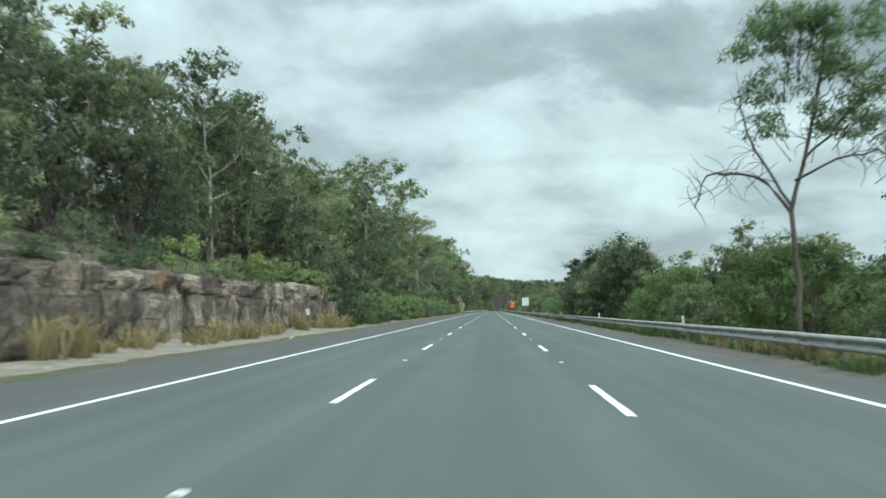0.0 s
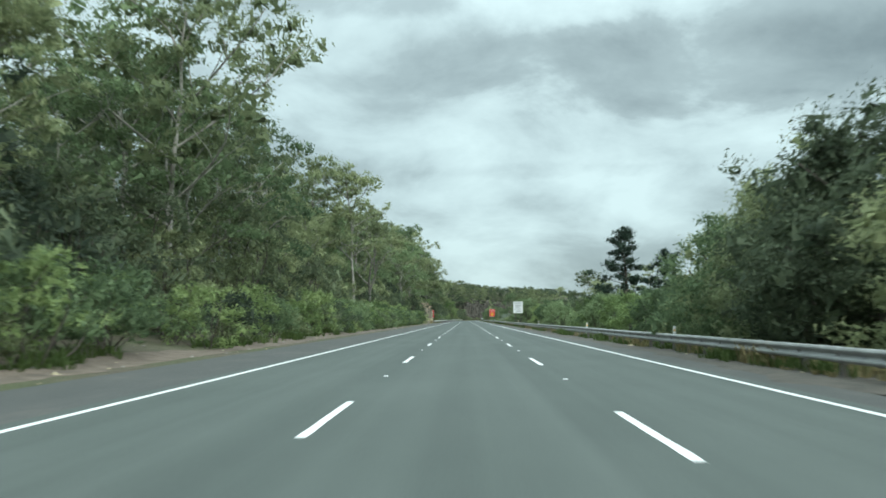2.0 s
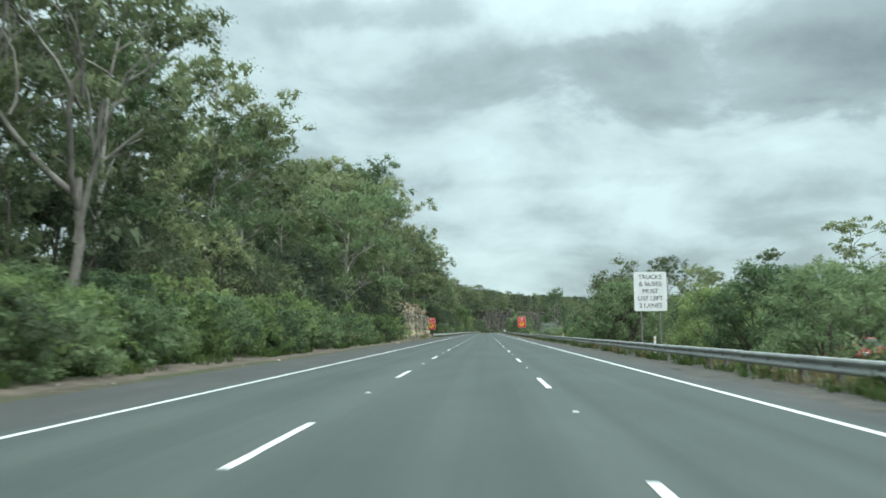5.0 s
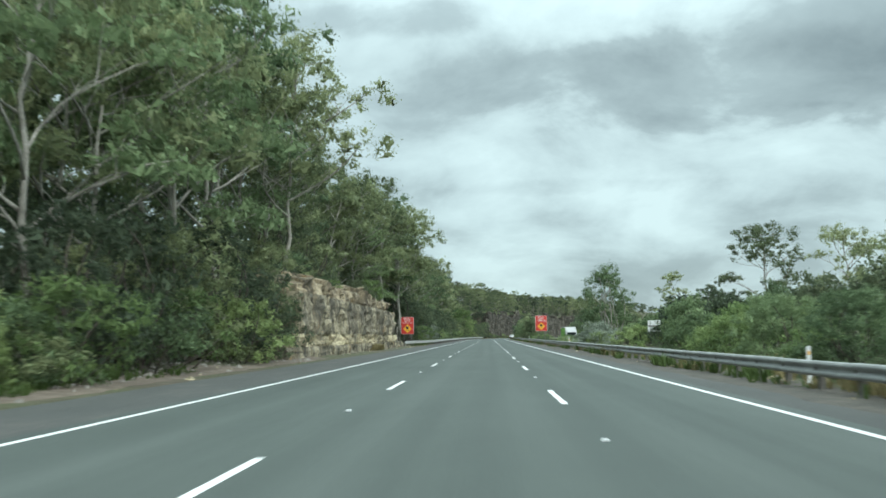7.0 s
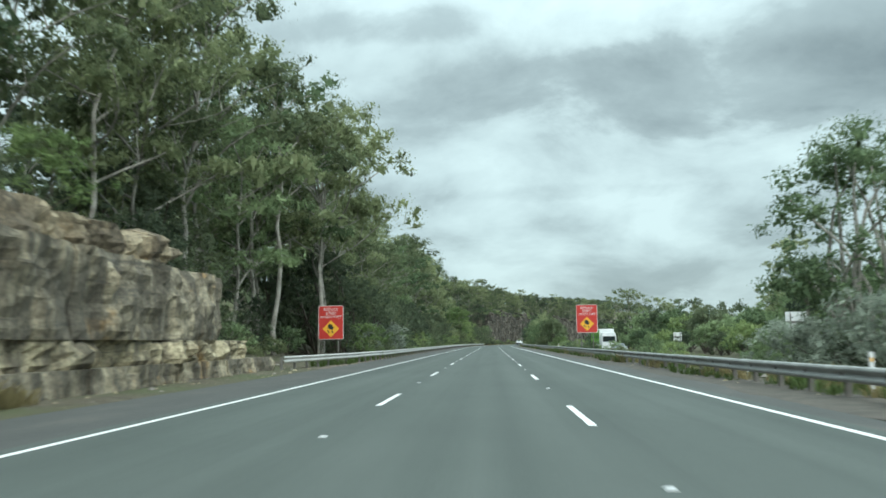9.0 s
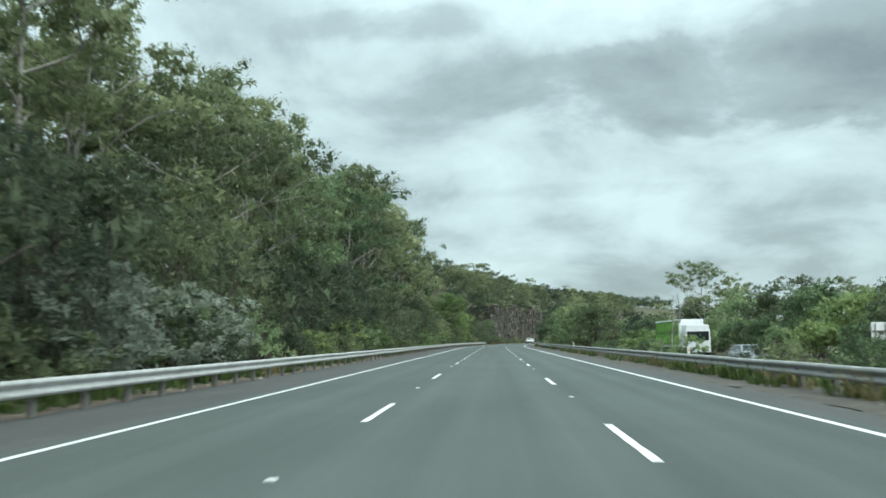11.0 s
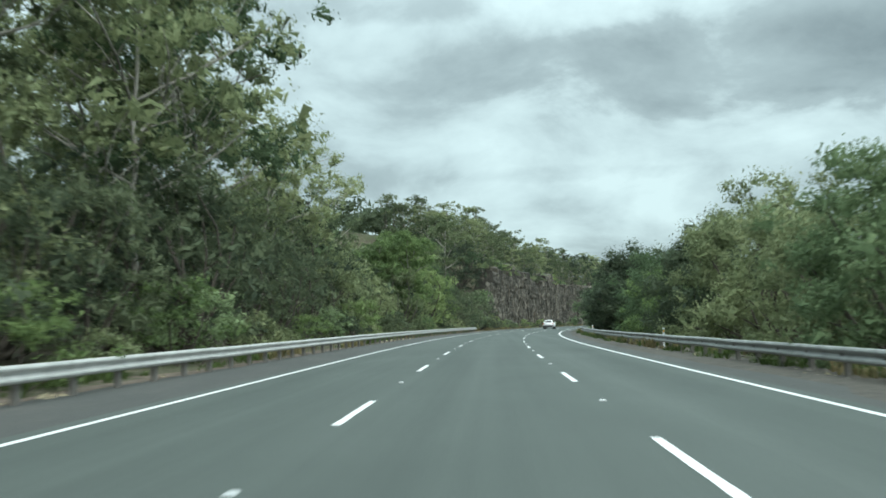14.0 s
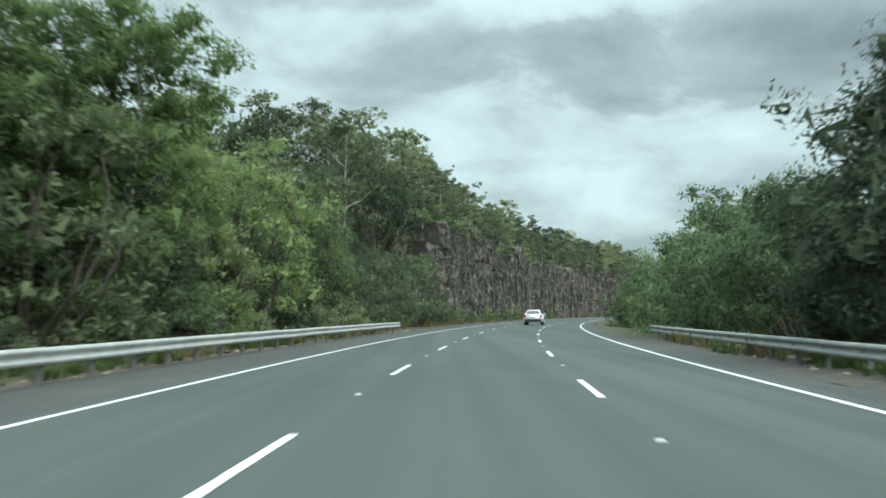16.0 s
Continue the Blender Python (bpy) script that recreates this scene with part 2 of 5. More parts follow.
BRIGHT_LEAF = leaf_material("bright_leaf", (0.085, 0.128, 0.055), (0.199, 0.277, 0.107), (0.354, 0.428, 0.185))
YELLOW_LEAF = leaf_material("yellow_leaf", (0.16, 0.18, 0.06), (0.32, 0.35, 0.12), (0.46, 0.48, 0.19))
SILVER_LEAF = leaf_material("silver_leaf", (0.150, 0.175, 0.138), (0.300, 0.344, 0.275), (0.475, 0.525, 0.425))
PINE_LEAF = leaf_material("pine_leaf", (0.025, 0.04, 0.03), (0.05, 0.078, 0.054), (0.095, 0.13, 0.085))
STRAW = leaf_material("dry_grass", (0.125, 0.106, 0.058), (0.325, 0.275, 0.143), (0.500, 0.450, 0.260))
GRASS = leaf_material("green_grass", (0.046, 0.072, 0.023), (0.098, 0.143, 0.046), (0.221, 0.260, 0.098))
GUM_BARK = simple("pale_gum_bark", (0.15, 0.135, 0.115), (0.48, 0.45, 0.40), 1.2, 0.85, 0, 0.5, 0.02)
DARK_BARK = simple("dark_bark", (0.045, 0.037, 0.03), (0.13, 0.11, 0.09), 2.0, 0.9, 0, 0.7, 0.03)
DEAD_WOOD = simple("dead_wood", (0.13, 0.115, 0.10), (0.30, 0.28, 0.25), 2.0, 0.9, 0, 0.5, 0.02)
RED_SIGN = simple("red_sign_face", (0.52, 0.035, 0.03), (0.58, 0.05, 0.04), 1.5, 0.45)
WHITE_SIGN = simple("white_sign_face", (0.66, 0.67, 0.67), (0.78, 0.79, 0.79), 1.5, 0.45)
YELLOW_SIGN = simple("yellow_sign_face", (0.80, 0.40, 0.03), (0.86, 0.47, 0.05), 1.5, 0.45)
BLACK = simple("black_paint", (0.015, 0.015, 0.015), (0.03, 0.03, 0.03), 4, 0.6)
WHITE = simple("white_paint", (0.66, 0.67, 0.68), (0.80, 0.81, 0.82), 3, 0.4)
CAR_WHITE = simple("white_car_paint", (0.72, 0.73, 0.74), (0.80, 0.81, 0.82), 1, 0.22, 0, 0.0)
RUBBER = simple("tyre_rubber", (0.018, 0.018, 0.018), (0.035, 0.035, 0.035), 8, 0.85)
PLASTIC = simple("dark_plastic", (0.025, 0.026, 0.028), (0.05, 0.05, 0.052), 6, 0.6)
RED_LAMP = simple("red_lamp", (0.40, 0.015, 0.012), (0.50, 0.03, 0.02), 6, 0.25)
CAR_RED = simple("red_car_paint", (0.35, 0.05, 0.035), (0.42, 0.07, 0.05), 1, 0.25, 0, 0.0)
CAR_GREY = simple("grey_car_paint", (0.28, 0.30, 0.31), (0.34, 0.36, 0.37), 1, 0.25, 0.3, 0.0)
LEAF_PRINT = simple("green_print", (0.10, 0.28, 0.04), (0.30, 0.55, 0.08), 1.2, 0.5)
DARK_PRINT = simple("dark_green_print", (0.02, 0.06, 0.02), (0.04, 0.10, 0.03), 1.5, 0.5)


def glass_material():
    m, tree, bsdf = material("car_glass")
    bsdf.inputs["Base Color"].default_value = (0.02, 0.025, 0.028, 1)
    bsdf.inputs["Roughness"].default_value = 0.06
    bsdf.inputs["Specular IOR Level"].default_value = 0.8
    return m


GLASS = glass_material()

# ---- builders ----


def mesh_object(name, verts, faces, mat, parent=None, label="", smooth=False):
    me = bpy.data.meshes.new(name)
    me.from_pydata(verts, [], faces)
    me.materials.append(mat)
    if smooth:
        me.polygons.foreach_set("use_smooth", [True] * len(me.polygons))
    ob = new(name, me)
    if parent is not None:
        ob.parent = parent
    if label:
        ob["label"] = label
    return ob


def part(name, bm, mat, parent=None, label="", smooth=False):
    me = bpy.data.meshes.new(name)
    bm.to_mesh(me)
    bm.free()
    me.materials.append(mat)
    if smooth:
        me.polygons.foreach_set("use_smooth", [True] * len(me.polygons))
    ob = new(name, me)
    if parent is not None:
        ob.parent = parent
    if label:
        ob["label"] = label
    return ob


def again(ob, m, parent=None):
    """Another piece on the same mesh."""
    o = new(ob.name.split(".")[0], ob.data)
    o.matrix_basis = m
    o.parent = parent if parent is not None else ob.parent
    return o


def box(bm, x0, y0, z0, x1, y1, z1, bevel=0.0):
    made = bmesh.ops.create_cube(bm, size=1.0)["verts"]
    for v in made:
        v.co = Vector(((x0 + x1) / 2 + v.co.x * (x1 - x0), (y0 + y1) / 2 + v.co.y * (y1 - y0), (z0 + z1) / 2 + v.co.z * (z1 - z0)))
    if bevel:
        edges = {e for v in made for e in v.link_edges}
        bmesh.ops.bevel(bm, geom=list(edges), offset=bevel, segments=2, profile=0.5, affect="EDGES")
    return bm


def boxed(*a, **k):
    return box(bmesh.new(), *a, **k)


def prism(outline, y0, y1, bevel=0.0):
    """An outline of (x, z) points carried from y0 to y1."""
    bm = bmesh.new()
    a = [bm.verts.new((x, y0, z)) for x, z in outline]
    b = [bm.verts.new((x, y1, z)) for x, z in outline]
    bm.faces.new(a)
    bm.faces.new(b[::-1])
    for i in range(len(a)):
        j = (i + 1) % len(a)
        bm.faces.new((a[j], a[i], b[i], b[j]))
    bmesh.ops.recalc_face_normals(bm, faces=bm.faces)
    if bevel:
        bmesh.ops.bevel(bm, geom=list(bm.edges), offset=bevel, segments=1, affect="EDGES")
    return bm


def ribbon(name, lat0, lat1, s0, s1, z, mat, parent=None, step=4.0, wob=0.0, seed=0, drop=0.0):
    """A strip of surface that follows the road."""
    r = random.Random(seed)
    n = max(2, int((s1 - s0) / step) + 1)
    verts, faces = [], []
    for i in range(n):
        s = s0 + (s1 - s0) * i / (n - 1)
        w0 = wob * (r.random() - 0.5)
        w1 = wob * (r.random() - 0.5)
        a, b = on(s, lat0 + (w0 if lat0 < 0 else 0), z), on(s, lat1 + (w1 if lat1 > 0 else 0), z)
        verts += [tuple(a), tuple(b)]
        if i:
            k = 2 * i
            faces.append((k - 2, k - 1, k + 1, k))
    if drop:
        n0 = len(verts)
        verts += [(x, y, zz - drop) for x, y, zz in verts[:n0]]
        for i in range(1, n):
            k = 2 * i
            faces.append((k - 2, k, n0 + k, n0 + k - 2))
            faces.append((k + 1, k - 1, n0 + k - 1, n0 + k + 1))
    return mesh_object(name, verts, faces, mat, parent)


# ---- the lie of the land ----


def bell(x, a, b, soft):
    """1 between a and b, easing to 0 over soft metres."""
    return np.clip((x - a) / soft, 0, 1) * np.clip((b - x) / soft, 0, 1)


def cut_height(s):
    """Height of the rock cutting beside the road."""
    return 2.9 * bell(s, -60, 70, 12) + 4.3 * bell(s, 262, 322, 9) + 10.6 * bell(s, 582, 990, 12)


def land(s, lat):
    """Height of the ground."""
    s, lat = np.asarray(s, float), np.asarray(lat, float)
    u = np.clip(-lat - 12.0, 0, None)
    hill = 0.34 * bell(s, -400, 95, 30) + 0.16 * bell(s, 70, 270, 30) + 0.16 * bell(s, 250, 560, 25) 
    left = np.clip(u / 1.6, 0, 1) * cut_height(s) * 0.97 + hill * np.clip(u - 1.5, 0, 62)
    left += bell(s, 545, 3000, 40) * (0.5 * np.clip(u - 1.5, 0, 13) + 0.12 * np.clip(u - 14.5, 0, 60))
    left += 0.25 * np.clip((-lat - 8.2) / 3, 0, 1)
    v = np.clip(lat - 7.6, 0, None)
    right = -0.93 * np.clip((v - 1.0) / 6, 0, 1) + 22.0 * np.clip((lat - 120) / 250, 0, 1) ** 1.5
    far = 8.0 * np.clip((s - 1150) / 500, 0, 1)
    bumpy = 0.18 * np.sin(s * 0.31 + lat * 0.7) * np.clip((np.abs(lat) - 9) / 4, 0, 1) * (lat < 0)
    return np.where(lat < 0, left, right) + bumpy + far * np.clip((np.abs(lat) - 10) / 20, 0, 1) - 0.03


def road_place(x, y):
    """Metres along and beside the road of points of the plan."""
    s = y.copy()
    lat = x.copy()
    for _ in range(14):
        h = np.interp(s, RS, _th)
        cx, cy = np.interp(s, RS, RX), np.interp(s, RS, RY)
        ds = (x - cx) * np.sin(h) + (y - cy) * np.cos(h)
        s = s + 0.8 * ds
    h = np.interp(s, RS, _th)
    lat = (x - np.interp(s, RS, RX)) * np.cos(h) - (y - np.interp(s, RS, RY)) * np.sin(h)
    return s, lat


def build_ground():
    xs = np.concatenate([[-4000, -2000, -1000, -500, -300, -200, -140, -100, -80], np.arange(-66, 330, 3.0), [350, 400, 500, 700, 1000, 2000, 4000]])
    ys = np.concatenate([[-3000, -1200, -500, -250, -120], np.arange(-60, 1000, 3.0), [1030, 1080, 1150, 1250, 1400, 1600, 2000, 3000, 4500]])
    gx, gy = np.meshgrid(xs, ys)
    s, lat = road_place(np.clip(gx, -500, 500).ravel(), np.clip(gy, -580, 1700).ravel())
    z = land(s, lat)
    nx = len(xs)
    verts = np.stack([gx.ravel(), gy.ravel(), z], 1).tolist()
    faces = [(j * nx + i, j * nx + i + 1, (j + 1) * nx + i + 1, (j + 1) * nx + i) for j in range(len(ys) - 1) for i in range(nx - 1)]
    g = mesh_object("ground", verts, faces, GROUND, smooth=True)
    return tagged(g, "leaf-littered earth and rough grass beside the motorway", "ground", kind="structure")


build_ground()
EDGE_L, EDGE_R = -5.0, 4.76
road = ribbon("road", EDGE_L - 0.35, EDGE_R + 0.35, -60, 1000, 0.02, ASPHALT, drop=0.05)
tagged(road, "worn grey-green asphalt of a three-lane motorway carriageway", "road", kind="structure")
ribbon("sealed_shoulder", -8.1, EDGE_L - 0.35, -60, 1000, 0.012, SHOULDER, road, wob=0.5, seed=3, drop=0.04)
ribbon("sealed_shoulder", EDGE_R + 0.35, 5.95, -60, 1000, 0.012, SHOULDER, road, wob=0.5, seed=4, drop=0.04)
ribbon("edge_line", EDGE_L - 0.065, EDGE_L + 0.065, -60, 1000, 0.0245, PAINT, road)
ribbon("edge_line", EDGE_R - 0.065, EDGE_R + 0.065, -60, 1000, 0.0245, PAINT, road)
far_road = ribbon("road", 15.3, 24.3, -60, 1000, -0.9, ASPHALT, drop=0.3)
tagged(far_road, "asphalt of the opposite motorway carriageway beyond the median", "road", kind="structure")
for lat in (16.0, 23.4):
    ribbon("edge_line", lat - 0.06, lat + 0.06, -60, 1000, -0.8955, PAINT, far_road)

# broken lane lines, and a raised marker in each second gap
dash_proto = None
marker_proto = None


def dash(s, lat, length):
    global dash_proto
    m = stand(s + length / 2, lat, 0.0245) @ Matrix.Diagonal((1, length, 1, 1))
    if dash_proto is None:
        r = random.Random(8)
        n = 9
        verts, faces = [], []
        for i in range(n):
            y = -0.5 + i / (n - 1)
            verts += [(-0.056 + r.uniform(-.006, .006), y + r.uniform(-.004, .004), 0), (0.056 + r.uniform(-.006, .006), y + r.uniform(-.004, .004), 0)]
            if i:
                k = 2 * i
                faces.append((k - 2, k - 1, k + 1, k))
        dash_proto = mesh_object("lane_dash", verts, faces, PAINT, road)
        dash_proto.matrix_basis = m
    else:
        again(dash_proto, m)


def marker(s, lat):
    global marker_proto
    m = stand(s, lat, 0.022)
    if marker_proto is None:
        bm = prism([(-0.05, 0), (0.05, 0), (0.035, 0.018), (-0.035, 0.018)], -0.05, 0.05)
        marker_proto = part("raised_marker", bm, WHITE, road)
        marker_proto.matrix_basis = m
    else:
        again(marker_proto, m)


for lat, first, late in ((-1.75, 11.3, 390.4), (1.75, 9.8, 385.6)):
    s = first - 75
    while s < late - 6:
        worn = lat < 0 and 130 < s < 133
        slip = 1.2 if worn else -0.9 if s > 330 else 0.0
        dash(s + slip, lat, 2.8 if worn else 3.9)
        if s > -30:
            marker(s + slip - (5.25 if lat > 0 else 5.6), lat)
        s += 18.1 if lat < 0 and 140 < s <= 155 else 15.0
    s = late
    while s < 640:
        dash(s, lat, 3.4)
        marker(s - 4.3, lat)
        s += 12.0

# ---- loose verges that lie on the ground beside the seal ----


def verge(name, label, mat, s0, s1, l0, l1, seed):
    """A ragged spread of loose material that follows the ground."""
    cols, n = 6, int(s1 - s0)
    verts, faces = [], []
    for i in range(n + 1):
        s = s0 + (s1 - s0) * i / n
        a = l0 + 0.7 * noise.fractal(Vector((s * 0.22, seed, 0)), 0.8, 2.1, 4)
        b = l1 + 0.35 * noise.fractal(Vector((s * 0.35, seed + 9.0, 0)), 0.8, 2.1, 4)
        for k in range(cols):
            lat = a + (b - a) * k / (cols - 1)
            lift = 0.022 if 0 < k < cols - 1 else -0.01
            verts.append(tuple(on(s, lat, max(float(land(s, lat)), 0.004) + lift + 0.02 * noise.noise(Vector((s * 1.7, lat * 2.2, seed))))))
        if i:
            q = i * cols
            faces += [(q - cols + k, q - cols + k + 1, q + k + 1, q + k) for k in range(cols - 1)]
    return tagged(mesh_object(name, verts, faces, mat, smooth=True), label, "ground cover", kind="stuff")


verge("sandy_verge", "pale sandy gravel at the foot of the low cutting", SAND, -20, 70, -10.9, -8.15, 2)
verge("litter_verge", "red-brown leaf litter and gravel beside the scrub", LITTER, 66, 270, -10.4, -8.1, 5)
verge("gravel_verge", "brown gravel and dry litter below the guardrail", LITTER, 326, 570, -8.7, -7.7, 8)
verge("gravel_verge", "dusty dark gravel below the median guardrail", DUSTY, -12, 550, 5.75, 7.8, 11)

# ---- guardrails ----


def rail_profile():
    return [(0.0, 0.0), (0.055, 0.02), (0.075, 0.055), (0.07, 0.085), (0.02, 0.125), (0.0, 0.155), (0.02, 0.185), (0.07, 0.225), (0.075, 0.255), (0.055, 0.29), (0.0, 0.31)]


def guardrail(runs, side, base_z, label, foot=0.0, steel=STEEL):
    """W-beam rail: runs of (s, lat); panels of 4 m and posts every 2 m."""
    thing = tagged(new("guardrail"), label, "guardrail")
    prof = rail_profile()
    verts, faces = [], []
    for k, y in enumerate((-2.0, 2.04)):
        off = 0.004 if k else 0.0
        verts += [(-side * (x + off), y, z) for x, z in prof]
        verts += [(-side * (x + off - 0.012), y, z) for x, z in prof]
    n = len(prof)
    for i in range(n - 1):
        faces.append((i, i + 1, 2 * n + i + 1, 2 * n + i))
        faces.append((n + i + 1, n + i, 3 * n + i, 3 * n + i + 1))
    faces += [(0, 2 * n, 3 * n, n), (n - 1, 2 * n - 1, 4 * n - 1, 3 * n - 1)]
    s0, s1 = runs[0][0], runs[-1][0]
    rs, rl = [a for a, _ in runs], [b for _, b in runs]
    beam = post = None
    r = random.Random(int(abs(s0)) + 5)
    s = s0
    while s < s1:
        lat = float(np.interp(s + 2, rs, rl))
        slope = math.degrees(math.atan2(float(np.interp(s + 4, rs, rl)) - float(np.interp(s, rs, rl)), 4))
        m = stand(s + 2, lat, foot + base_z + r.uniform(-.006, .006), -slope)
        if beam is None:
            beam = mesh_object("rail_beam", verts, faces, steel, thing)
            beam.matrix_basis = m
        else:
            again(beam, m)
        for d in (0.0, 2.0):
            pl = float(np.interp(s + d, rs, rl))
            pm = stand(s + d, pl + side * 0.09, foot, r.uniform(-3, 3))
            if post is None:
                bm = boxed(-0.055, -0.075, -0.35, 0.055, 0.075, base_z + 0.27, bevel=0.008)
                box(bm, -side * 0.09 - 0.03, -0.06, base_z + 0.06, -side * 0.055 + 0.03, 0.06, base_z + 0.25)
                post = part("rail_post", bm, POSTSTEEL, thing)
                post.matrix_basis = pm
            else:
                again(post, pm)
        s += 4.0
    return thing


guardrail([(-12, 7.05), (548, 7.05)], 1, 0.30, "weathered galvanised W-beam guardrail along the grassy median, its shaded side painted darker", steel=DULL_SHADED_STEEL)
guardrail([(324, -9.3), (336, -8.2), (350, -7.55), (564, -7.5)], -1, 0.36, "galvanised W-beam guardrail beside the gravel shoulder")
guardrail([(60, 14.4), (560, 14.4)], -1, 0.36, "galvanised guardrail of the opposite carriageway", -0.9)

# ---- rock cuttings ----


def rock_cutting(label, mat, s0, s1, lat, beds, wide, seed, step_end=0.0, rough=(0.3,), ends=(0.0, 0.0), crest=0.4, groove=0.3, setback=None, jut_most=0.05):
    """Beds of rock split into blocks, each with a broken face, ledges and open joints."""
    thing = tagged(new("rock_cutting"), label, "rock face")
    r = random.Random(seed)
    z = -0.25
    for b, thick in enumerate(beds):
        last = b == len(beds) - 1
        rug = rough[min(b, len(rough) - 1)]
        spans = wide[min(b, len(wide) - 1)]
        s = s0 + b * ends[0] * r.uniform(0.92, 1.08)
        back = setback[b] if setback else 0.16 * b + r.uniform(-0.08, 0.12)
        end = s1 - step_end * b
        while s < end - 0.2:
            w = min(r.uniform(*spans), end - s + 0.3)
            h = thick * (r.uniform(0.7, 1.15) * (1.0 + crest * noise.noise(Vector((s * 0.07, seed, 0.0)))) if last else 1.0)
            zb = z
            jut = r.uniform(-jut_most, jut_most)
            tilt = r.uniform(-0.08, 0.08)
            nu, nv = max(4, int(w / 0.26)), max(5, int(h / 0.22))
            verts, faces = [], []
            for j in range(nv + 5):
                for i in range(nu + 1):
                    u = i / nu
                    v = min(j, nv) / nv
                    ss = s + 0.012 + u * (w - 0.024)
                    zz = zb + v * (h - 0.015)
                    p = Vector((ss * 0.5, zz * 0.7, seed * 3.1))
                    chip = noise.fractal(Vector((ss * 1.1, zz * 1.5, seed)), 0.8, 2.1, 5)
                    ledge = noise.noise(Vector((ss * 0.25, zz * 3.4, seed + 7.0)))
                    d = back + jut + tilt * (u - 0.5) + rug * (noise.noise(p) * 0.8 + chip * 0.55 + max(ledge, 0.0) * 0.3 + groove * noise.noise(Vector((ss * 2.6, zz * 0.3, seed + 3.0))) + 0.5 * groove * noise.noise(Vector((ss * 0.8, zz * 0.15, seed + 5.0))))
                    d += 0.10 * max(abs(u - 0.5) * 2 - 0.9, 0) * 10 * 0.5 + 0.08 * max(abs(v - 0.5) * 2 - 0.86, 0) * 7 * 0.5
                    if last and j >= nv - 1:
                        zz += noise.noise(Vector((ss * 0.35, seed, 2.0))) * 0.5
                    if j > nv:
                        d += (j - nv) * (0.75 if last else 0.4)
                        zz += (0.10 * (j - nv) + noise.noise(p * 3.0 + Vector((j, 0, 0))) * 0.25) if last else 0.0
                    verts.append(tuple(on(ss, lat - d, zz)))
            row = nu + 1
            for j in range(nv + 4):
                for i in range(nu):
                    k = j * row + i
                    faces.append((k, k + row, k + row + 1, k + 1))
            for i in (0, nu):
                col = [k * row + i for k in range(nv + 5)]
                verts.append(tuple(on(s + 0.012 + (i / nu) * (w - 0.024), lat - back - 3.2, zb)))
                f_ = col + [len(verts) - 1]
                faces.append(tuple(f_ if i == 0 else f_[::-1]))
            mesh_object("rock_block", verts, faces, mat[min(b, len(mat) - 1)], thing)
            s += w
        z += thick - 0.02
    return thing


rock_cutting("low red-brown sandstone cutting with vertical weathering", (ROCK_RED,), -34, 67, -10.9, (2.1, 0.75), ((0.6, 1.9), (0.9, 2.6)), 5, step_end=5.5, rough=(0.30, 0.5), crest=0.8, groove=1.0, jut_most=0.16)
rock_cutting("tall layered sandstone cutting, cream and orange with dark stains", (ROCK_GREY, ROCK_TAN, ROCK_GREY, ROCK_BROWN), 264, 323, -9.5, (0.95, 0.75, 2.35, 0.9), ((1.2, 3.0), (0.6, 2.0), (1.2, 4.0), (0.8, 2.4)), 11, step_end=3.9, ends=(1.9, 0), rough=(0.26, 0.6, 0.4, 0.7), crest=1.1, groove=0.6, setback=(0.0, 0.2, 0.14, 0.5), jut_most=0.09)
rock_cutting("high dark sandstone cliff along the bend", (ROCK_DARK,), 582, 860, -9.6, (4.4, 4.2, 3.0), ((1.0, 3.0),), 23, rough=(0.45,), crest=1.0, groove=0.6, ends=(9, 0), jut_most=0.2)

mark = tagged(new("painted_mark"), "small square of white paint on the low cutting's face", "marking")
mark.matrix_basis = stand(53.5, -10.7, 1.12)
part("white_patch", boxed(-0.25, -0.15, -0.17, 0.02, 0.15, 0.19, bevel=0.01), WHITE, mark)
for dz in (-0.06, 0.07):
    part("dark_bar", boxed(0.0205, -0.10, dz - 0.025, 0.026, 0.06, dz + 0.025), PLASTIC, mark)

# ---- plants ----


def tube(verts, faces, pts, radii, sides=6):
    base = len(verts)
    if base:
        # each limb grows out of the wood nearest to its foot
        near = min(range(base), key=lambda q: (Vector(verts[q]) - pts[0]).length_squared)
    for i, (p, rad) in enumerate(zip(pts, radii)):
        d = (pts[min(i + 1, len(pts) - 1)] - pts[max(i - 1, 0)]).normalized()
        a = d.orthogonal().normalized()
        b = d.cross(a)
        for k in range(sides):
            t = 2 * math.pi * k / sides
            verts.append(tuple(p + (a * math.cos(t) + b * math.sin(t)) * rad))
    for i in range(len(pts) - 1):
        for k in range(sides):
            k2 = (k + 1) % sides
            faces.append((base + i * sides + k, base + i * sides + k2, base + (i + 1) * sides + k2, base + (i + 1) * sides + k))
    if base:
        faces.append((near, base, base + 1))


def limb(verts, faces, r, a, b, r0, r1, bend=0.12, n=5, sides=5):
    d = b - a
    side = Vector((r.uniform(-1, 1), r.uniform(-1, 1), r.uniform(-.4, .8))) * d.length * bend
    pts = [a + d * (i / n) + side * math.sin(math.pi * i / n) + Vector((r.uniform(-1, 1), r.uniform(-1, 1), r.uniform(-1, 1))) * d.length * 0.015 * (0 < i < n) for i in range(n + 1)]
    tube(verts, faces, pts, [r0 + (r1 - r0) * i / n for i in range(n + 1)], sides)
    return pts


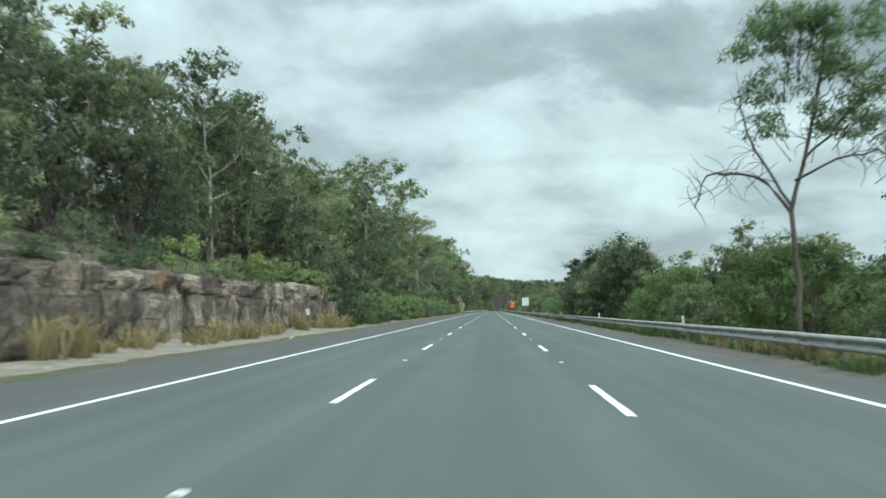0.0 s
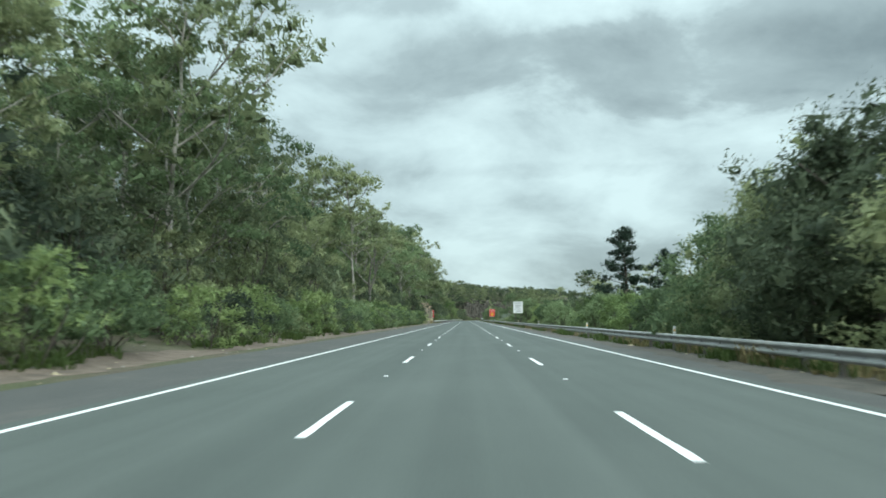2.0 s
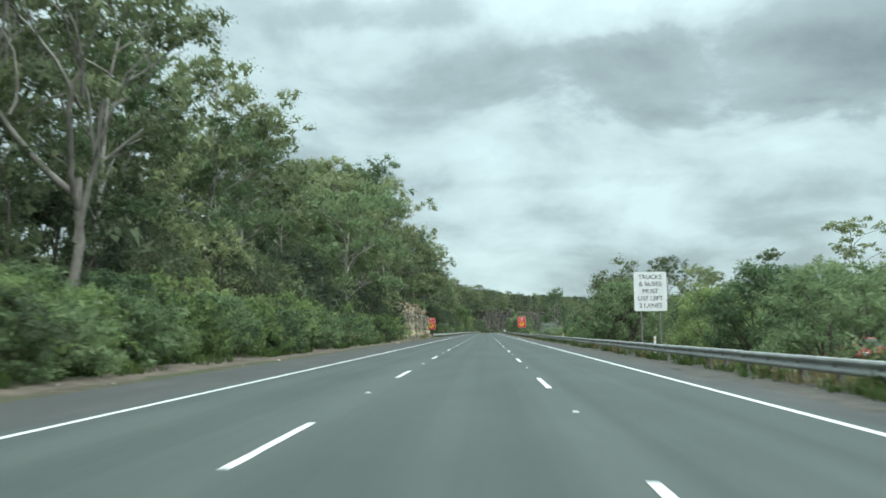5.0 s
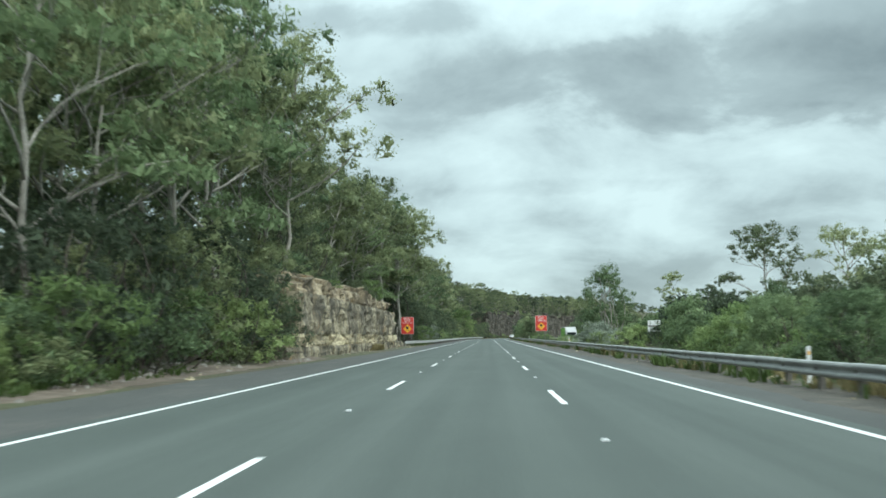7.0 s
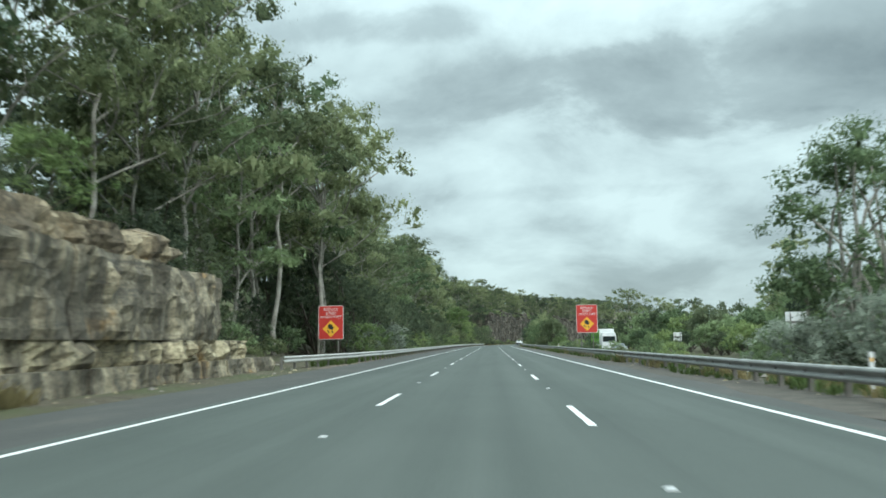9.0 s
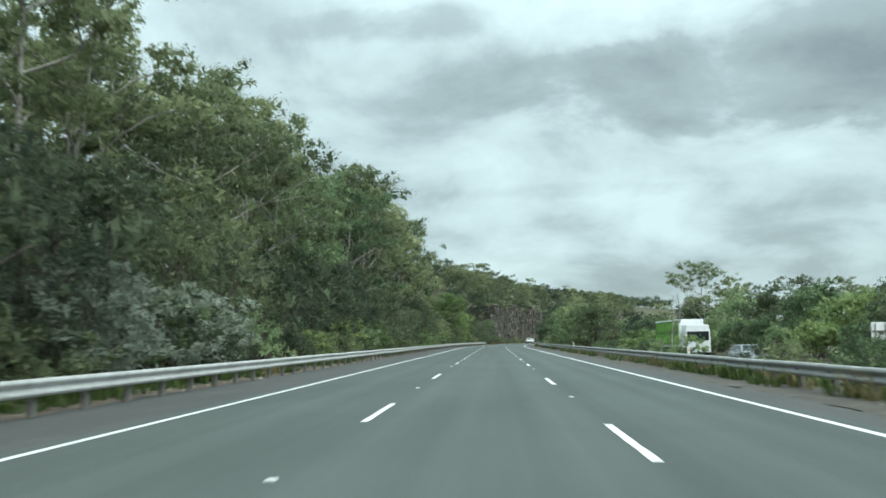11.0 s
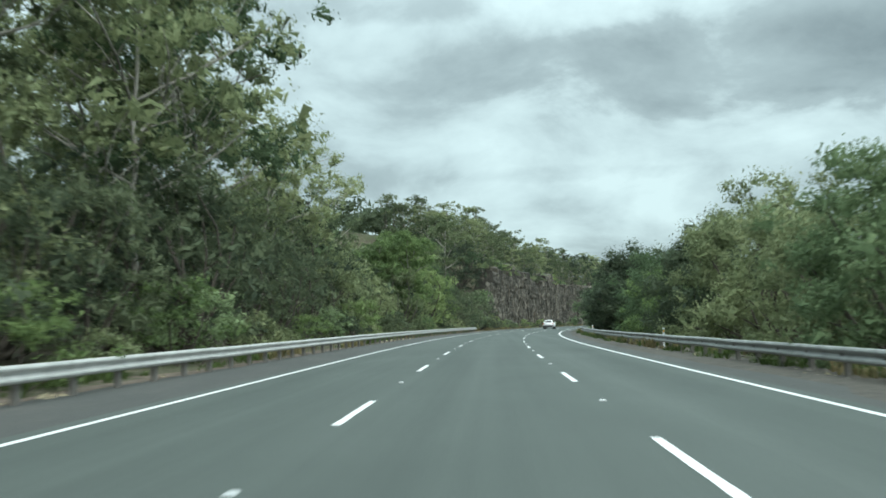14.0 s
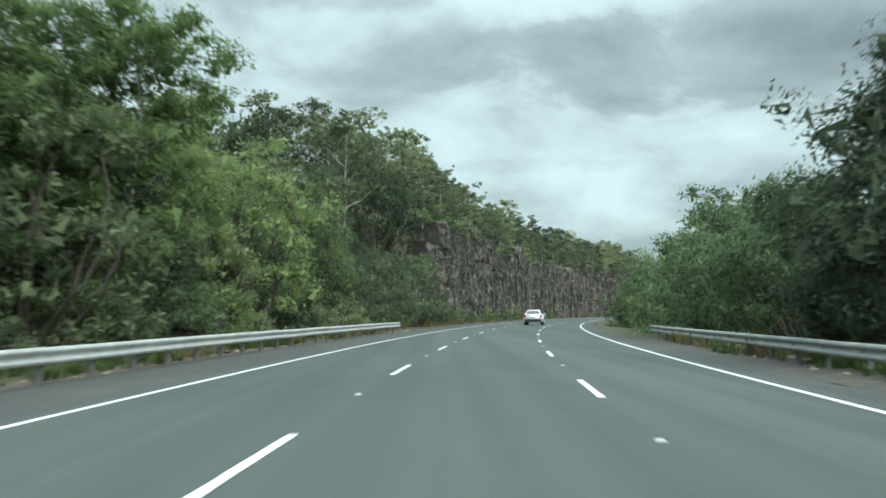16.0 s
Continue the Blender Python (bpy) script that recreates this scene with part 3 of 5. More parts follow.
def leaves(rng, clumps, per, size, droop, flatten=0.75, pads=0, core=0.4, gather=0.5):
    """Leaves about clumps of (centre, radius). pads splits a clump into that many tufts, domed above and flat below; each has a dense, uneven heart."""
    cs, rs = np.array([tuple(c) for c, _ in clumps]), np.array([q for _, q in clumps])
    total = int(per * len(clumps))
    if pads:
        off = rng.normal(size=(len(rs), pads, 3)) * np.array([gather, gather, gather * 0.55])
        cs = (cs[:, None, :] + off * rs[:, None, None]).reshape(-1, 3)
        rs = (rs[:, None] * rng.uniform(0.38, 0.72, (len(rs), pads))).ravel()
    weight = rs ** 2 / np.sum(rs ** 2)
    idx = rng.choice(len(rs), size=total, p=weight)
    n = len(idx)
    d = rng.normal(size=(n, 3))
    d[:, 2] += 0.45
    d /= np.linalg.norm(d, axis=1)[:, None]
    rad = rs[idx] * (0.35 + 0.75 * rng.random(n) ** 0.7) * (1 + 0.14 * rng.normal(size=n))
    squash = np.where(d[:, 2] < 0, 0.6, 1.0)[:, None]
    p = cs[idx] + d * rad[:, None] * np.array([1, 1, flatten]) * np.concatenate([np.ones((n, 2)), squash], 1)
    a = rng.normal(size=(n, 3)) + d * 0.7
    a[:, 2] -= droop
    a /= np.linalg.norm(a, axis=1)[:, None]
    b = np.cross(a, rng.normal(size=(n, 3)))
    b /= np.linalg.norm(b, axis=1)[:, None] + 1e-6
    big = (0.55 + 0.9 * rng.random(n) ** 1.6)[:, None]
    ln, wd = size[0] * big, size[1] * big
    face = np.cross(a, b)
    b = np.where((np.sum(face * d, axis=1) < 0)[:, None], -b, b)
    v = np.stack([p - a * ln / 2 - b * wd / 2, p - a * ln / 2 + b * wd / 2, p + a * ln / 2], 1).reshape(-1, 3)
    f = np.arange(3 * n).reshape(-1, 3)[:, ::-1]
    # leaves of a tuft lie about its outside, which rounds the light over it
    nrm = np.repeat(d * 0.8 + np.array([0, 0, 0.35]) + rng.normal(size=(n, 3)) * 0.35, 3, axis=0)
    if core:
        # a few broad sprays fill the heart of each tuft
        m = 7 * len(rs)
        who = np.repeat(np.arange(len(rs)), 7)
        q = rng.normal(size=(m, 3))
        q /= np.linalg.norm(q, axis=1)[:, None]
        mid = cs[who] + q * (rs[who] * rng.uniform(0.2, 0.6, m))[:, None] * np.array([1, 1, flatten])
        u = rng.normal(size=(m, 3))
        u -= q * np.sum(u * q, axis=1)[:, None] * 0.75
        u /= np.linalg.norm(u, axis=1)[:, None]
        w = np.cross(u, q)
        w /= np.linalg.norm(w, axis=1)[:, None] + 1e-6
        wide = (core * rs[who] * rng.uniform(0.7, 1.2, m))[:, None]
        cv = np.stack([mid - u * wide - w * wide * 0.4, mid - u * wide * 0.8 + w * wide * 0.4, mid + u * wide], 1).reshape(-1, 3)
        cf = np.arange(3 * m).reshape(-1, 3)
        cn = np.repeat(q * 0.6 + np.array([0, 0, 0.2]) + rng.normal(size=(m, 3)) * 0.45, 3, axis=0)
        f = np.concatenate([f, cf + len(v)])
        v, nrm = np.concatenate([v, cv]), np.concatenate([nrm, cn])
    nrm = nrm / np.linalg.norm(nrm, axis=1)[:, None]
    return v.tolist(), f.tolist(), nrm


def plant(name, label, category, trunk, crown, bark, leaf):
    thing = tagged(new(name), label, category)
    if trunk[0]:
        mesh_object("trunk", trunk[0], trunk[1], bark, thing, smooth=True)
    if crown and crown[0]:
        c = mesh_object("crown", crown[0], crown[1], leaf, thing, smooth=True)
        c.data.normals_split_custom_set_from_vertices(crown[2].tolist())
    return thing


def gum(seed, h=18.0, spread=4.0, clear=0.4, n=9, per=75, size=(0.24, 0.095), leaf=GUM_LEAF, bark=GUM_BARK, label="", lean=0.08, clump=1.5, name="gum_tree", twigs=True, pads=6, subs=3):
    """A eucalypt: pale bent trunk, rising limbs, leaf clumps at their ends with gaps between."""
    r, rng = random.Random(seed), np.random.default_rng(seed)
    tv, tf, clumps = [], [], []
    top = Vector((r.uniform(-1, 1) * lean * h, r.uniform(-1, 1) * lean * h, h * 0.93))
    pts = limb(tv, tf, r, Vector((0, 0, -0.5)), top, h * 0.0098, h * 0.003, 0.04, 8, 6)

    def along(t):
        q = t * 8
        i = min(int(q), 7)
        return pts[i].lerp(pts[i + 1], q - i)

    for i in range(n):
        t = clear + (0.95 - clear) * (i + r.random() * 0.7) / n
        a = along(t)
        ang = i * 2.4 + r.uniform(-.5, .5)
        reach = spread * (0.55 + 0.6 * math.sin(math.pi * min(1, (t - clear) / (1 - clear) * 0.8 + 0.18))) * r.uniform(0.7, 1.15)
        b = a + Vector((math.cos(ang) * reach, math.sin(ang) * reach, reach * r.uniform(0.45, 0.95)))
        lp = limb(tv, tf, r, a, b, h * 0.006 * (1.1 - t * 0.6), h * 0.0016, 0.16, 5, 4)
        clumps.append((b, clump * r.uniform(0.8, 1.25)))
        for k in range(subs):
            c = lp[min(2 + k, 5)] + Vector((r.uniform(-1, 1), r.uniform(-1, 1), r.uniform(0.15, 0.9))) * spread * 0.38
            if twigs:
                limb(tv, tf, r, lp[min(1 + k, 4)], c, h * 0.0022, h * 0.0008, 0.12, 3, 3)
            clumps.append((c, clump * r.uniform(0.55, 1.0)))
    for k in range(4):
        clumps.append((top + Vector((r.uniform(-1, 1) * spread * .3, r.uniform(-1, 1) * spread * .3, r.uniform(-0.6, 0.07 * h))), clump * r.uniform(.7, 1.1)))
    return plant(name, label, "tree", (tv, tf), leaves(rng, clumps, per, size, 0.5, 0.62, pads), bark, leaf)


def bush(seed, h=6.0, w=3.2, n=26, per=70, size=(0.15, 0.055), leaf=WATTLE_LEAF, bark=DARK_BARK, label="", low=0.22, clump=0.85, name="wattle", category="tree", droop=0.2, pads=4):
    """A many-stemmed shrub or small tree whose rounded crown reaches low."""
    r, rng = random.Random(seed), np.random.default_rng(seed)
    tv, tf, clumps = [], [], []
    for i in range(n):
        ang = i * 2.4 + r.uniform(-.4, .4)
        q = math.sqrt((i + 0.5) / n)
        dome = math.sqrt(max(0.0, 1 - q * q))
        if r.random() < 0.68:
            z, rad = h * (low + (0.94 - low) * dome * r.uniform(0.82, 1.03)), w * q * r.uniform(0.8, 1.05)
        else:
            z, rad = h * r.uniform(low, 0.5), w * r.uniform(0.55, 0.95)
        c = Vector((math.cos(ang) * rad, math.sin(ang) * rad, z))
        clumps.append((c, clump * r.uniform(0.7, 1.3)))
        if i % 3 == 0:
            limb(tv, tf, r, Vector((r.uniform(-.25, .25), r.uniform(-.25, .25), -0.2)), c, 0.012 * h, 0.004 * h, 0.18, 4, 4)
    return plant(name, label, category, (tv, tf), leaves(rng, clumps, per, size, droop, 0.8, pads, 0.4), bark, leaf)


def bare_tree(seed, h, label, bark=DEAD_WOOD):
    r = random.Random(seed)
    tv, tf = [], []

    def grow(a, d, length, rad, depth):
        b = a + d * length
        limb(tv, tf, r, a, b, rad, rad * 0.55, 0.14, 5, 6 if depth < 2 else 4)
        if depth >= 4:
            return
        for _ in range(2 if depth else 3):
            nd = (d + Vector((r.uniform(-1, 1), r.uniform(-1, 1), r.uniform(-.3, .75))) * 0.75).normalized()
            grow(a.lerp(b, r.uniform(0.6, 1.0)), nd, length * r.uniform(0.55, 0.8), rad * 0.55, depth + 1)

    grow(Vector((0, 0, -0.3)), Vector((0.08, 0, 1)).normalized(), h * 0.36, h * 0.013, 0)
    return plant("bare_tree", label, "tree", (tv, tf), None, bark, GUM_LEAF)


def drooping_tree(s, lat):
    """A tall, thin roadside tree: bare arching limbs below, drooping feathery foliage above."""
    r, rng = random.Random(63), np.random.default_rng(63)
    tv, tf, clumps = [], [], []

    def run(pts, r0, r1, twigs=0):
        pts = [Vector(p) for p in pts]
        fine_pts = []
        for a, b in zip(pts, pts[1:]):
            fine_pts += [a.lerp(b, k / 3) + Vector((r.uniform(-1, 1), r.uniform(-1, 1), r.uniform(-1, 1))) * 0.05 for k in range(3)]
        fine_pts.append(pts[-1])
        n = len(fine_pts) - 1
        tube(tv, tf, fine_pts, [r0 + (r1 - r0) * i / n for i in range(n + 1)], 6)
        for _ in range(twigs):
            a = fine_pts[r.randrange(n // 3, n + 1)]
            b = a + Vector((r.uniform(-.9, .9), r.uniform(-.6, .6), r.uniform(-1.0, .9)))
            limb(tv, tf, r, a, b, 0.018, 0.006, 0.25, 4, 3)

    run(((0, 0, -0.3), (0.1, 0, 2.2), (-0.05, 0.1, 4.4)), 0.10, 0.075)
    run(((-0.05, 0.1, 4.3), (-0.7, 0.2, 5.4), (-1.7, 0.2, 5.7), (-2.7, 0, 5.6), (-3.1, -0.1, 4.6)), 0.06, 0.02, 34)
    run(((-0.05, 0.1, 4.6), (-0.9, 0, 6.0), (-1.4, 0.1, 7.0), (-1.5, 0.2, 8.2)), 0.05, 0.02, 30)
    run(((-0.05, 0.1, 4.4), (0.5, 0, 6.6), (1.0, 0.2, 8.4), (1.3, 0.2, 10.4)), 0.07, 0.03, 22)
    run(((0.3, 0, 6.0), (1.6, 0.4, 7.2), (2.8, 0.6, 8.6), (3.4, 0.8, 9.2)), 0.05, 0.02, 24)
    run(((0.1, 0, 5.4), (1.2, -0.5, 6.0), (2.4, -0.7, 6.2), (3.2, -0.8, 5.6)), 0.045, 0.015, 30)
    for _ in range(84):
        x = r.uniform(-1.3, 4.6)
        z = r.uniform(7.2, 11.2) - 0.25 * abs(x - 1.4)
        if x < 0.6 and r.random() < 0.5:
            z = r.uniform(9.2, 10.8)
        c = Vector((x, r.uniform(-1.6, 1.8), z))
        clumps.append((c, r.uniform(0.45, 0.8)))
        if r.random() < 0.5:
            limb(tv, tf, r, Vector((0.6 + 0.5 * (x - 0.6), 0.1, z - 1.4)), c, 0.02, 0.007, 0.2, 4, 3)
    crown = leaves(rng, clumps, 190, (0.17, 0.05), 1.1, 0.8, 4, 0.3)
    thing = plant("sparse_tree", "tall half-bare roadside tree with arching dead limbs below drooping green foliage", "tree", (tv, tf), crown, DARK_BARK, WATTLE_LEAF)
    thing.matrix_basis = stand(s, lat, float(land(s, lat)) - 0.05)
    return thing


def pine(seed, h, w, label):
    """A dark conifer with flat, layered boughs."""
    r, rng = random.Random(seed), np.random.default_rng(seed)
    tv, tf, clumps = [], [], []
    limb(tv, tf, r, Vector((0, 0, -0.3)), Vector((0.2, 0, h * 0.96)), 0.2, 0.04, 0.03, 8, 7)
    for i in range(26):
        t = 0.3 + 0.68 * i / 26
        ang = i * 2.4
        reach = w * (1.12 - t) * 1.5 * r.uniform(0.35, 1.15)
        a = Vector((0.1, 0, h * t))
        b = a + Vector((math.cos(ang) * reach, math.sin(ang) * reach, reach * 0.22))
        limb(tv, tf, r, a, b, 0.05, 0.015, 0.1, 4, 4)
        for k in (0.55, 0.8, 1.0):
            clumps.append((a.lerp(b, k) + Vector((r.uniform(-.3, .3), r.uniform(-.3, .3), r.uniform(-.2, .4))), 0.6 * r.uniform(0.7, 1.3)))
    return plant("pine_tree", label, "tree", (tv, tf), leaves(rng, clumps, 75, (0.26, 0.06), -0.5, 0.5, core=0.5), DARK_BARK, PINE_LEAF)


class Kind:
    """One plant, built once and then copied."""

    def __init__(self, make):
        self.thing, self.used, self.make, self.first = None, False, make, 1.0

    def put(self, s, lat, size=1.0, turn=None, lean=0.0, z=None):
        r = spread_rng
        turn = r.uniform(0, 360) if turn is None else turn
        if 318 < s < 349 and -13.2 < lat < -8:
            lat -= 4.5
        if z is None:
            z = float(land(s, lat)) - 0.05
        if not self.used:
            self.thing = self.make()
            self.used, self.first = True, size
            self.thing.matrix_basis = stand(s, lat, z, turn, size, lean)
            return self.thing
        return copy_thing(self.thing, stand(s, lat, z, turn, size / self.first, lean))


spread_rng = random.Random(42)
GUM_LABEL = "tall eucalypt with pale trunk and open olive-green crown"
gums = [Kind(lambda: gum(1, 18, 4.3, 0.36, 10, 190, (0.17, 0.08), label=GUM_LABEL)),
        Kind(lambda: gum(2, 19, 3.8, 0.42, 10, 190, (0.17, 0.08), label=GUM_LABEL)),
        Kind(lambda: gum(3, 16, 5.0, 0.32, 11, 190, (0.17, 0.08), label="spreading eucalypt with bent limbs and dense clumped crown", lean=0.12)),
        Kind(lambda: gum(4, 20, 3.6, 0.5, 9, 190, (0.17, 0.08), label="slender eucalypt with a long bare pale trunk")),
        Kind(lambda: gum(5, 15, 4.4, 0.24, 11, 190, (0.17, 0.08), leaf=WATTLE_LEAF, label="eucalypt with low leafy limbs and mid-green crown"))]
back_gums = [Kind(lambda: gum(6, 18, 4.6, 0.3, 9, 40, (0.55, 0.28), label="eucalypt standing deep in the forest", clump=1.6, name="forest_tree", twigs=False, pads=3)),
             # this one has the shade of the deep forest in its leaf colour
             Kind(lambda: gum(7, 17, 5.0, 0.25, 9, 40, (0.55, 0.28), leaf=DARK_LEAF, label="eucalypt standing deep in the forest, shade painted into its darker leaves", clump=1.6, name="forest_tree", twigs=False, pads=3)),
             Kind(lambda: gum(8, 20, 4.2, 0.35, 9, 40, (0.55, 0.28), label="tall eucalypt rising from the forest behind", clump=1.6, name="forest_tree", twigs=False, pads=3))]
darks = [Kind(lambda: bush(21, 9, 3.6, 42, 112, (0.15, 0.07), DARK_LEAF, label="dense dark-green casuarina thicket tree", name="casuarina", low=0.12, clump=1.15)),
         Kind(lambda: bush(22, 7.5, 3.4, 38, 112, (0.15, 0.07), DARK_LEAF, label="dense dark-green tree beside the road", name="casuarina", low=0.1, clump=1.1)),
         Kind(lambda: bush(23, 8.5, 3.0, 38, 112, (0.15, 0.07), GUM_LEAF, label="leafy olive-green clump of saplings", name="sapling_clump", low=0.1, clump=1.05))]
wattles = [Kind(lambda: bush(31, 6, 3.4, 74, 330, (0.14, 0.062), low=0.06, label="rounded feathery green wattle on the median")),
           Kind(lambda: bush(32, 5, 3.1, 62, 270, (0.14, 0.062), low=0.06, label="bushy bright-green wattle on the median", leaf=BRIGHT_LEAF)),
           Kind(lambda: bush(33, 6.5, 2.9, 66, 270, (0.14, 0.062), low=0.06, label="upright dull-green roadside shrub tree", leaf=GUM_LEAF)),
           Kind(lambda: bush(34, 6.5, 3.4, 90, 430, (0.13, 0.062), low=0.06, clump=1.05, pads=5, label="dense dark grey-green rounded tree on the median", leaf=DARK_LEAF))]
scrub_wattles = [Kind(lambda: bush(45, 3.1, 1.9, 30, 140, (0.13, 0.06), BRIGHT_LEAF, label="waist-high to head-high bright green wattle scrub", name="wattle_scrub", category="shrub", low=0.05, clump=0.6)),
                 Kind(lambda: bush(46, 2.8, 2.0, 30, 140, (0.13, 0.06), WATTLE_LEAF, label="soft green wattle scrub below the gum trees", name="wattle_scrub", category="shrub", low=0.05, clump=0.6))]
pale_shrub = Kind(lambda: bush(47, 2.4, 1.2, 20, 160, (0.14, 0.065), YELLOW_LEAF, label="pale yellow-green bushy sapling on the cutting's crest", name="pale_sapling", category="shrub", low=0.2, clump=0.5))
shrubs = [Kind(lambda: bush(41, 2.2, 1.5, 16, 88, (0.15, 0.055), WATTLE_LEAF, label="low rounded green roadside shrub", name="shrub", category="shrub", low=0.08, clump=0.55)),
          Kind(lambda: bush(42, 1.7, 1.4, 14, 88, (0.15, 0.055), GUM_LEAF, label="low dense olive-green roadside shrub", name="shrub", category="shrub", low=0.08, clump=0.5)),
          Kind(lambda: bush(43, 2.6, 1.6, 16, 88, (0.15, 0.055), BRIGHT_LEAF, label="low light-green feathery roadside shrub", name="shrub", category="shrub", low=0.08, clump=0.6)),
          Kind(lambda: bush(44, 2.0, 1.5, 16, 88, (0.15, 0.055), DARK_LEAF, label="low dense dark-green roadside shrub", name="shrub", category="shrub", low=0.08, clump=0.55))]
scrub = [Kind(lambda: bush(36, 6.5, 3.6, 34, 54, (0.42, 0.21), WATTLE_LEAF, label="round green tree beyond the opposite carriageway", name="roadside_tree", clump=1.2)),
         Kind(lambda: bush(37, 7.5, 3.4, 34, 54, (0.42, 0.21), DARK_LEAF, label="dark green tree beyond the opposite carriageway", name="roadside_tree", clump=1.2)),
         Kind(lambda: bush(38, 5.0, 3.2, 30, 54, (0.42, 0.21), BRIGHT_LEAF, label="light green tree beyond the opposite carriageway", name="roadside_tree", clump=1.1))]
silver = Kind(lambda: bush(51, 4.0, 2.3, 28, 150, (0.26, 0.08), SILVER_LEAF, label="silvery grey-green feathery shrub beside the guardrail", name="silver_wattle", low=0.12, clump=0.75))
dead = Kind(lambda: bare_tree(61, 19, "dead standing gum with bare pale branches"))
pines = Kind(lambda: pine(71, 9.4, 2.5, "dark layered conifer above the median scrub"))
yellow_tree = Kind(lambda: bush(35, 9, 3.2, 46, 300, (0.16, 0.075), BRIGHT_LEAF, label="yellow-green leafy tree standing out of the forest", name="leafy_tree", low=0.15, clump=1.1))
oval_tree = Kind(lambda: gum(12, 10.5, 2.3, 0.12, 17, 420, (0.14, 0.065), BRIGHT_LEAF, label="dense oval-crowned eucalypt, leafy to the ground", clump=1.05, lean=0.03))

round_gum = Kind(lambda: bush(39, 9.2, 2.5, 56, 220, (0.14, 0.065), WATTLE_LEAF, GUM_BARK, label="upright median eucalypt with a dense rounded crown", name="gum_tree", low=0.34, clump=0.85))

# left-hand forest
R = spread_rng
s = -14.0
while s < 840:
    cut = float(cut_height(s))
    rail = 326 < s < 592
    far_on = s > 592
    bend_on = s > 500
    # front line
    if rail:
        R.choice(darks[:2] if 385 < s < 475 else darks).put(s + R.uniform(-1, 1), R.uniform(-12.4, -11.2) if s < 560 else -10.2, R.uniform(0.6, 0.95) * (0.8 if s > 540 else 0.6 if s < 352 else 1))
        R.choice(shrubs).put(s + R.uniform(-1.5, 1.5), R.uniform(-10.0, -9.2), R.uniform(0.7, 1.2))
        if s > 352:
            R.choice(darks).put(s + R.uniform(-2, 2), R.uniform(-15.0, -13.4), R.uniform(0.8, 1.15))
    elif cut < 1 and not far_on:
        for _ in range(2):
            R.choice(shrubs).put(s + R.uniform(-2, 2), R.uniform(-11.8, -9.9), R.uniform(0.8, 1.35))
        R.choice(shrubs + darks[1:]).put(s + R.uniform(-2, 2), R.uniform(-14.5, -12.5), R.uniform(0.55, 0.85))
        if s < 150 or s > 200:
            R.choice(darks).put(s + R.uniform(-2, 2), R.uniform(-17.5, -14.5), R.uniform(0.75, 1.15))
    elif cut >= 1:
        if s < 582 and R.random() < 0.4:
            R.choice(shrubs).put(s + R.uniform(-2, 2), R.uniform(-15.5, -13.5), R.uniform(0.6, 1.1))
        R.choice(darks).put(s + R.uniform(-2, 2), R.uniform(-19, -16.0), R.uniform(0.45, 0.75))
    # tall trees
    tall = 0.42 if s < 36 else 0.58 if s < 64 else 0.82 if s < 100 else 0.72 if 126 < s < 168 else (0.62 if bend_on else 1.0)
    if s > 250 and s < 326:
        tall = 1.08
    if not far_on:
        R.choice(gums).put(s + R.uniform(-2, 2), R.uniform(-20.0, -16.4), R.uniform(0.74, 1.0) * tall)
        if R.random() < 0.4:
            R.choice(darks).put(s + R.uniform(-2, 2), R.uniform(-20, -16.5), R.uniform(0.8, 1.2))
    else:
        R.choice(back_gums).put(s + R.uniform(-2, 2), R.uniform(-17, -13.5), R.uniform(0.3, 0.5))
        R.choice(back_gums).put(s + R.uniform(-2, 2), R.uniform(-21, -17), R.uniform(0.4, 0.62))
        R.choice(shrubs).put(s + R.uniform(-2, 2), R.uniform(-14.5, -12.5), R.uniform(0.8, 1.4))
    if 525 < s < 640:
        for _ in range(3):
            R.choice(darks + shrubs).put(s + R.uniform(-2.5, 2.5), R.uniform(-27, -14.5), R.uniform(0.6, 1.0))
        gums[R.randrange(5)].put(s + R.uniform(-2, 2), R.uniform(-28, -20), R.uniform(0.35, 0.5))
    (gums if bend_on and s < 640 else R.choice((back_gums, back_gums)))[R.randrange(3)].put(s + R.uniform(-2, 2), R.uniform(-28, -21), R.uniform(0.7, 0.95) * (0.5 if bend_on else 1) * (0.5 if s < 36 else 0.65 if s < 64 else 0.85 if s < 100 else 1))
    s += 5.0

# plants that spill over the crests of the cuttings
for s0, s1, lat, z in ((4, 60, -12.4, 2.45), (267, 306, -11.2, 4.7), (587, 680, -11.0, 10.6)):
    s = s0
    while s < s1:
        R.choice(shrubs).put(s, lat + R.uniform(-0.9, 0.7), R.uniform(0.4, 0.95) * (1.35 if s0 > 500 else 1), z=z + R.uniform(-0.4, 0.2))
        if s0 > 500 and R.random() < 0.55:
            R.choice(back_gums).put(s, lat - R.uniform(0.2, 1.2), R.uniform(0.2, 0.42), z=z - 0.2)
        s += R.uniform(2.2, 4.5)

# a hedge of wattle scrub between the shoulder and the gums
s = 128.0
while s < 243:
    scrub_wattles[R.randrange(2)].put(s, R.uniform(-11.3, -10.4), R.uniform(0.5, 1.0))
    scrub_wattles[R.randrange(2)].put(s + 1, R.uniform(-13.4, -12.0), R.uniform(0.75, 1.3))
    s += 2.3

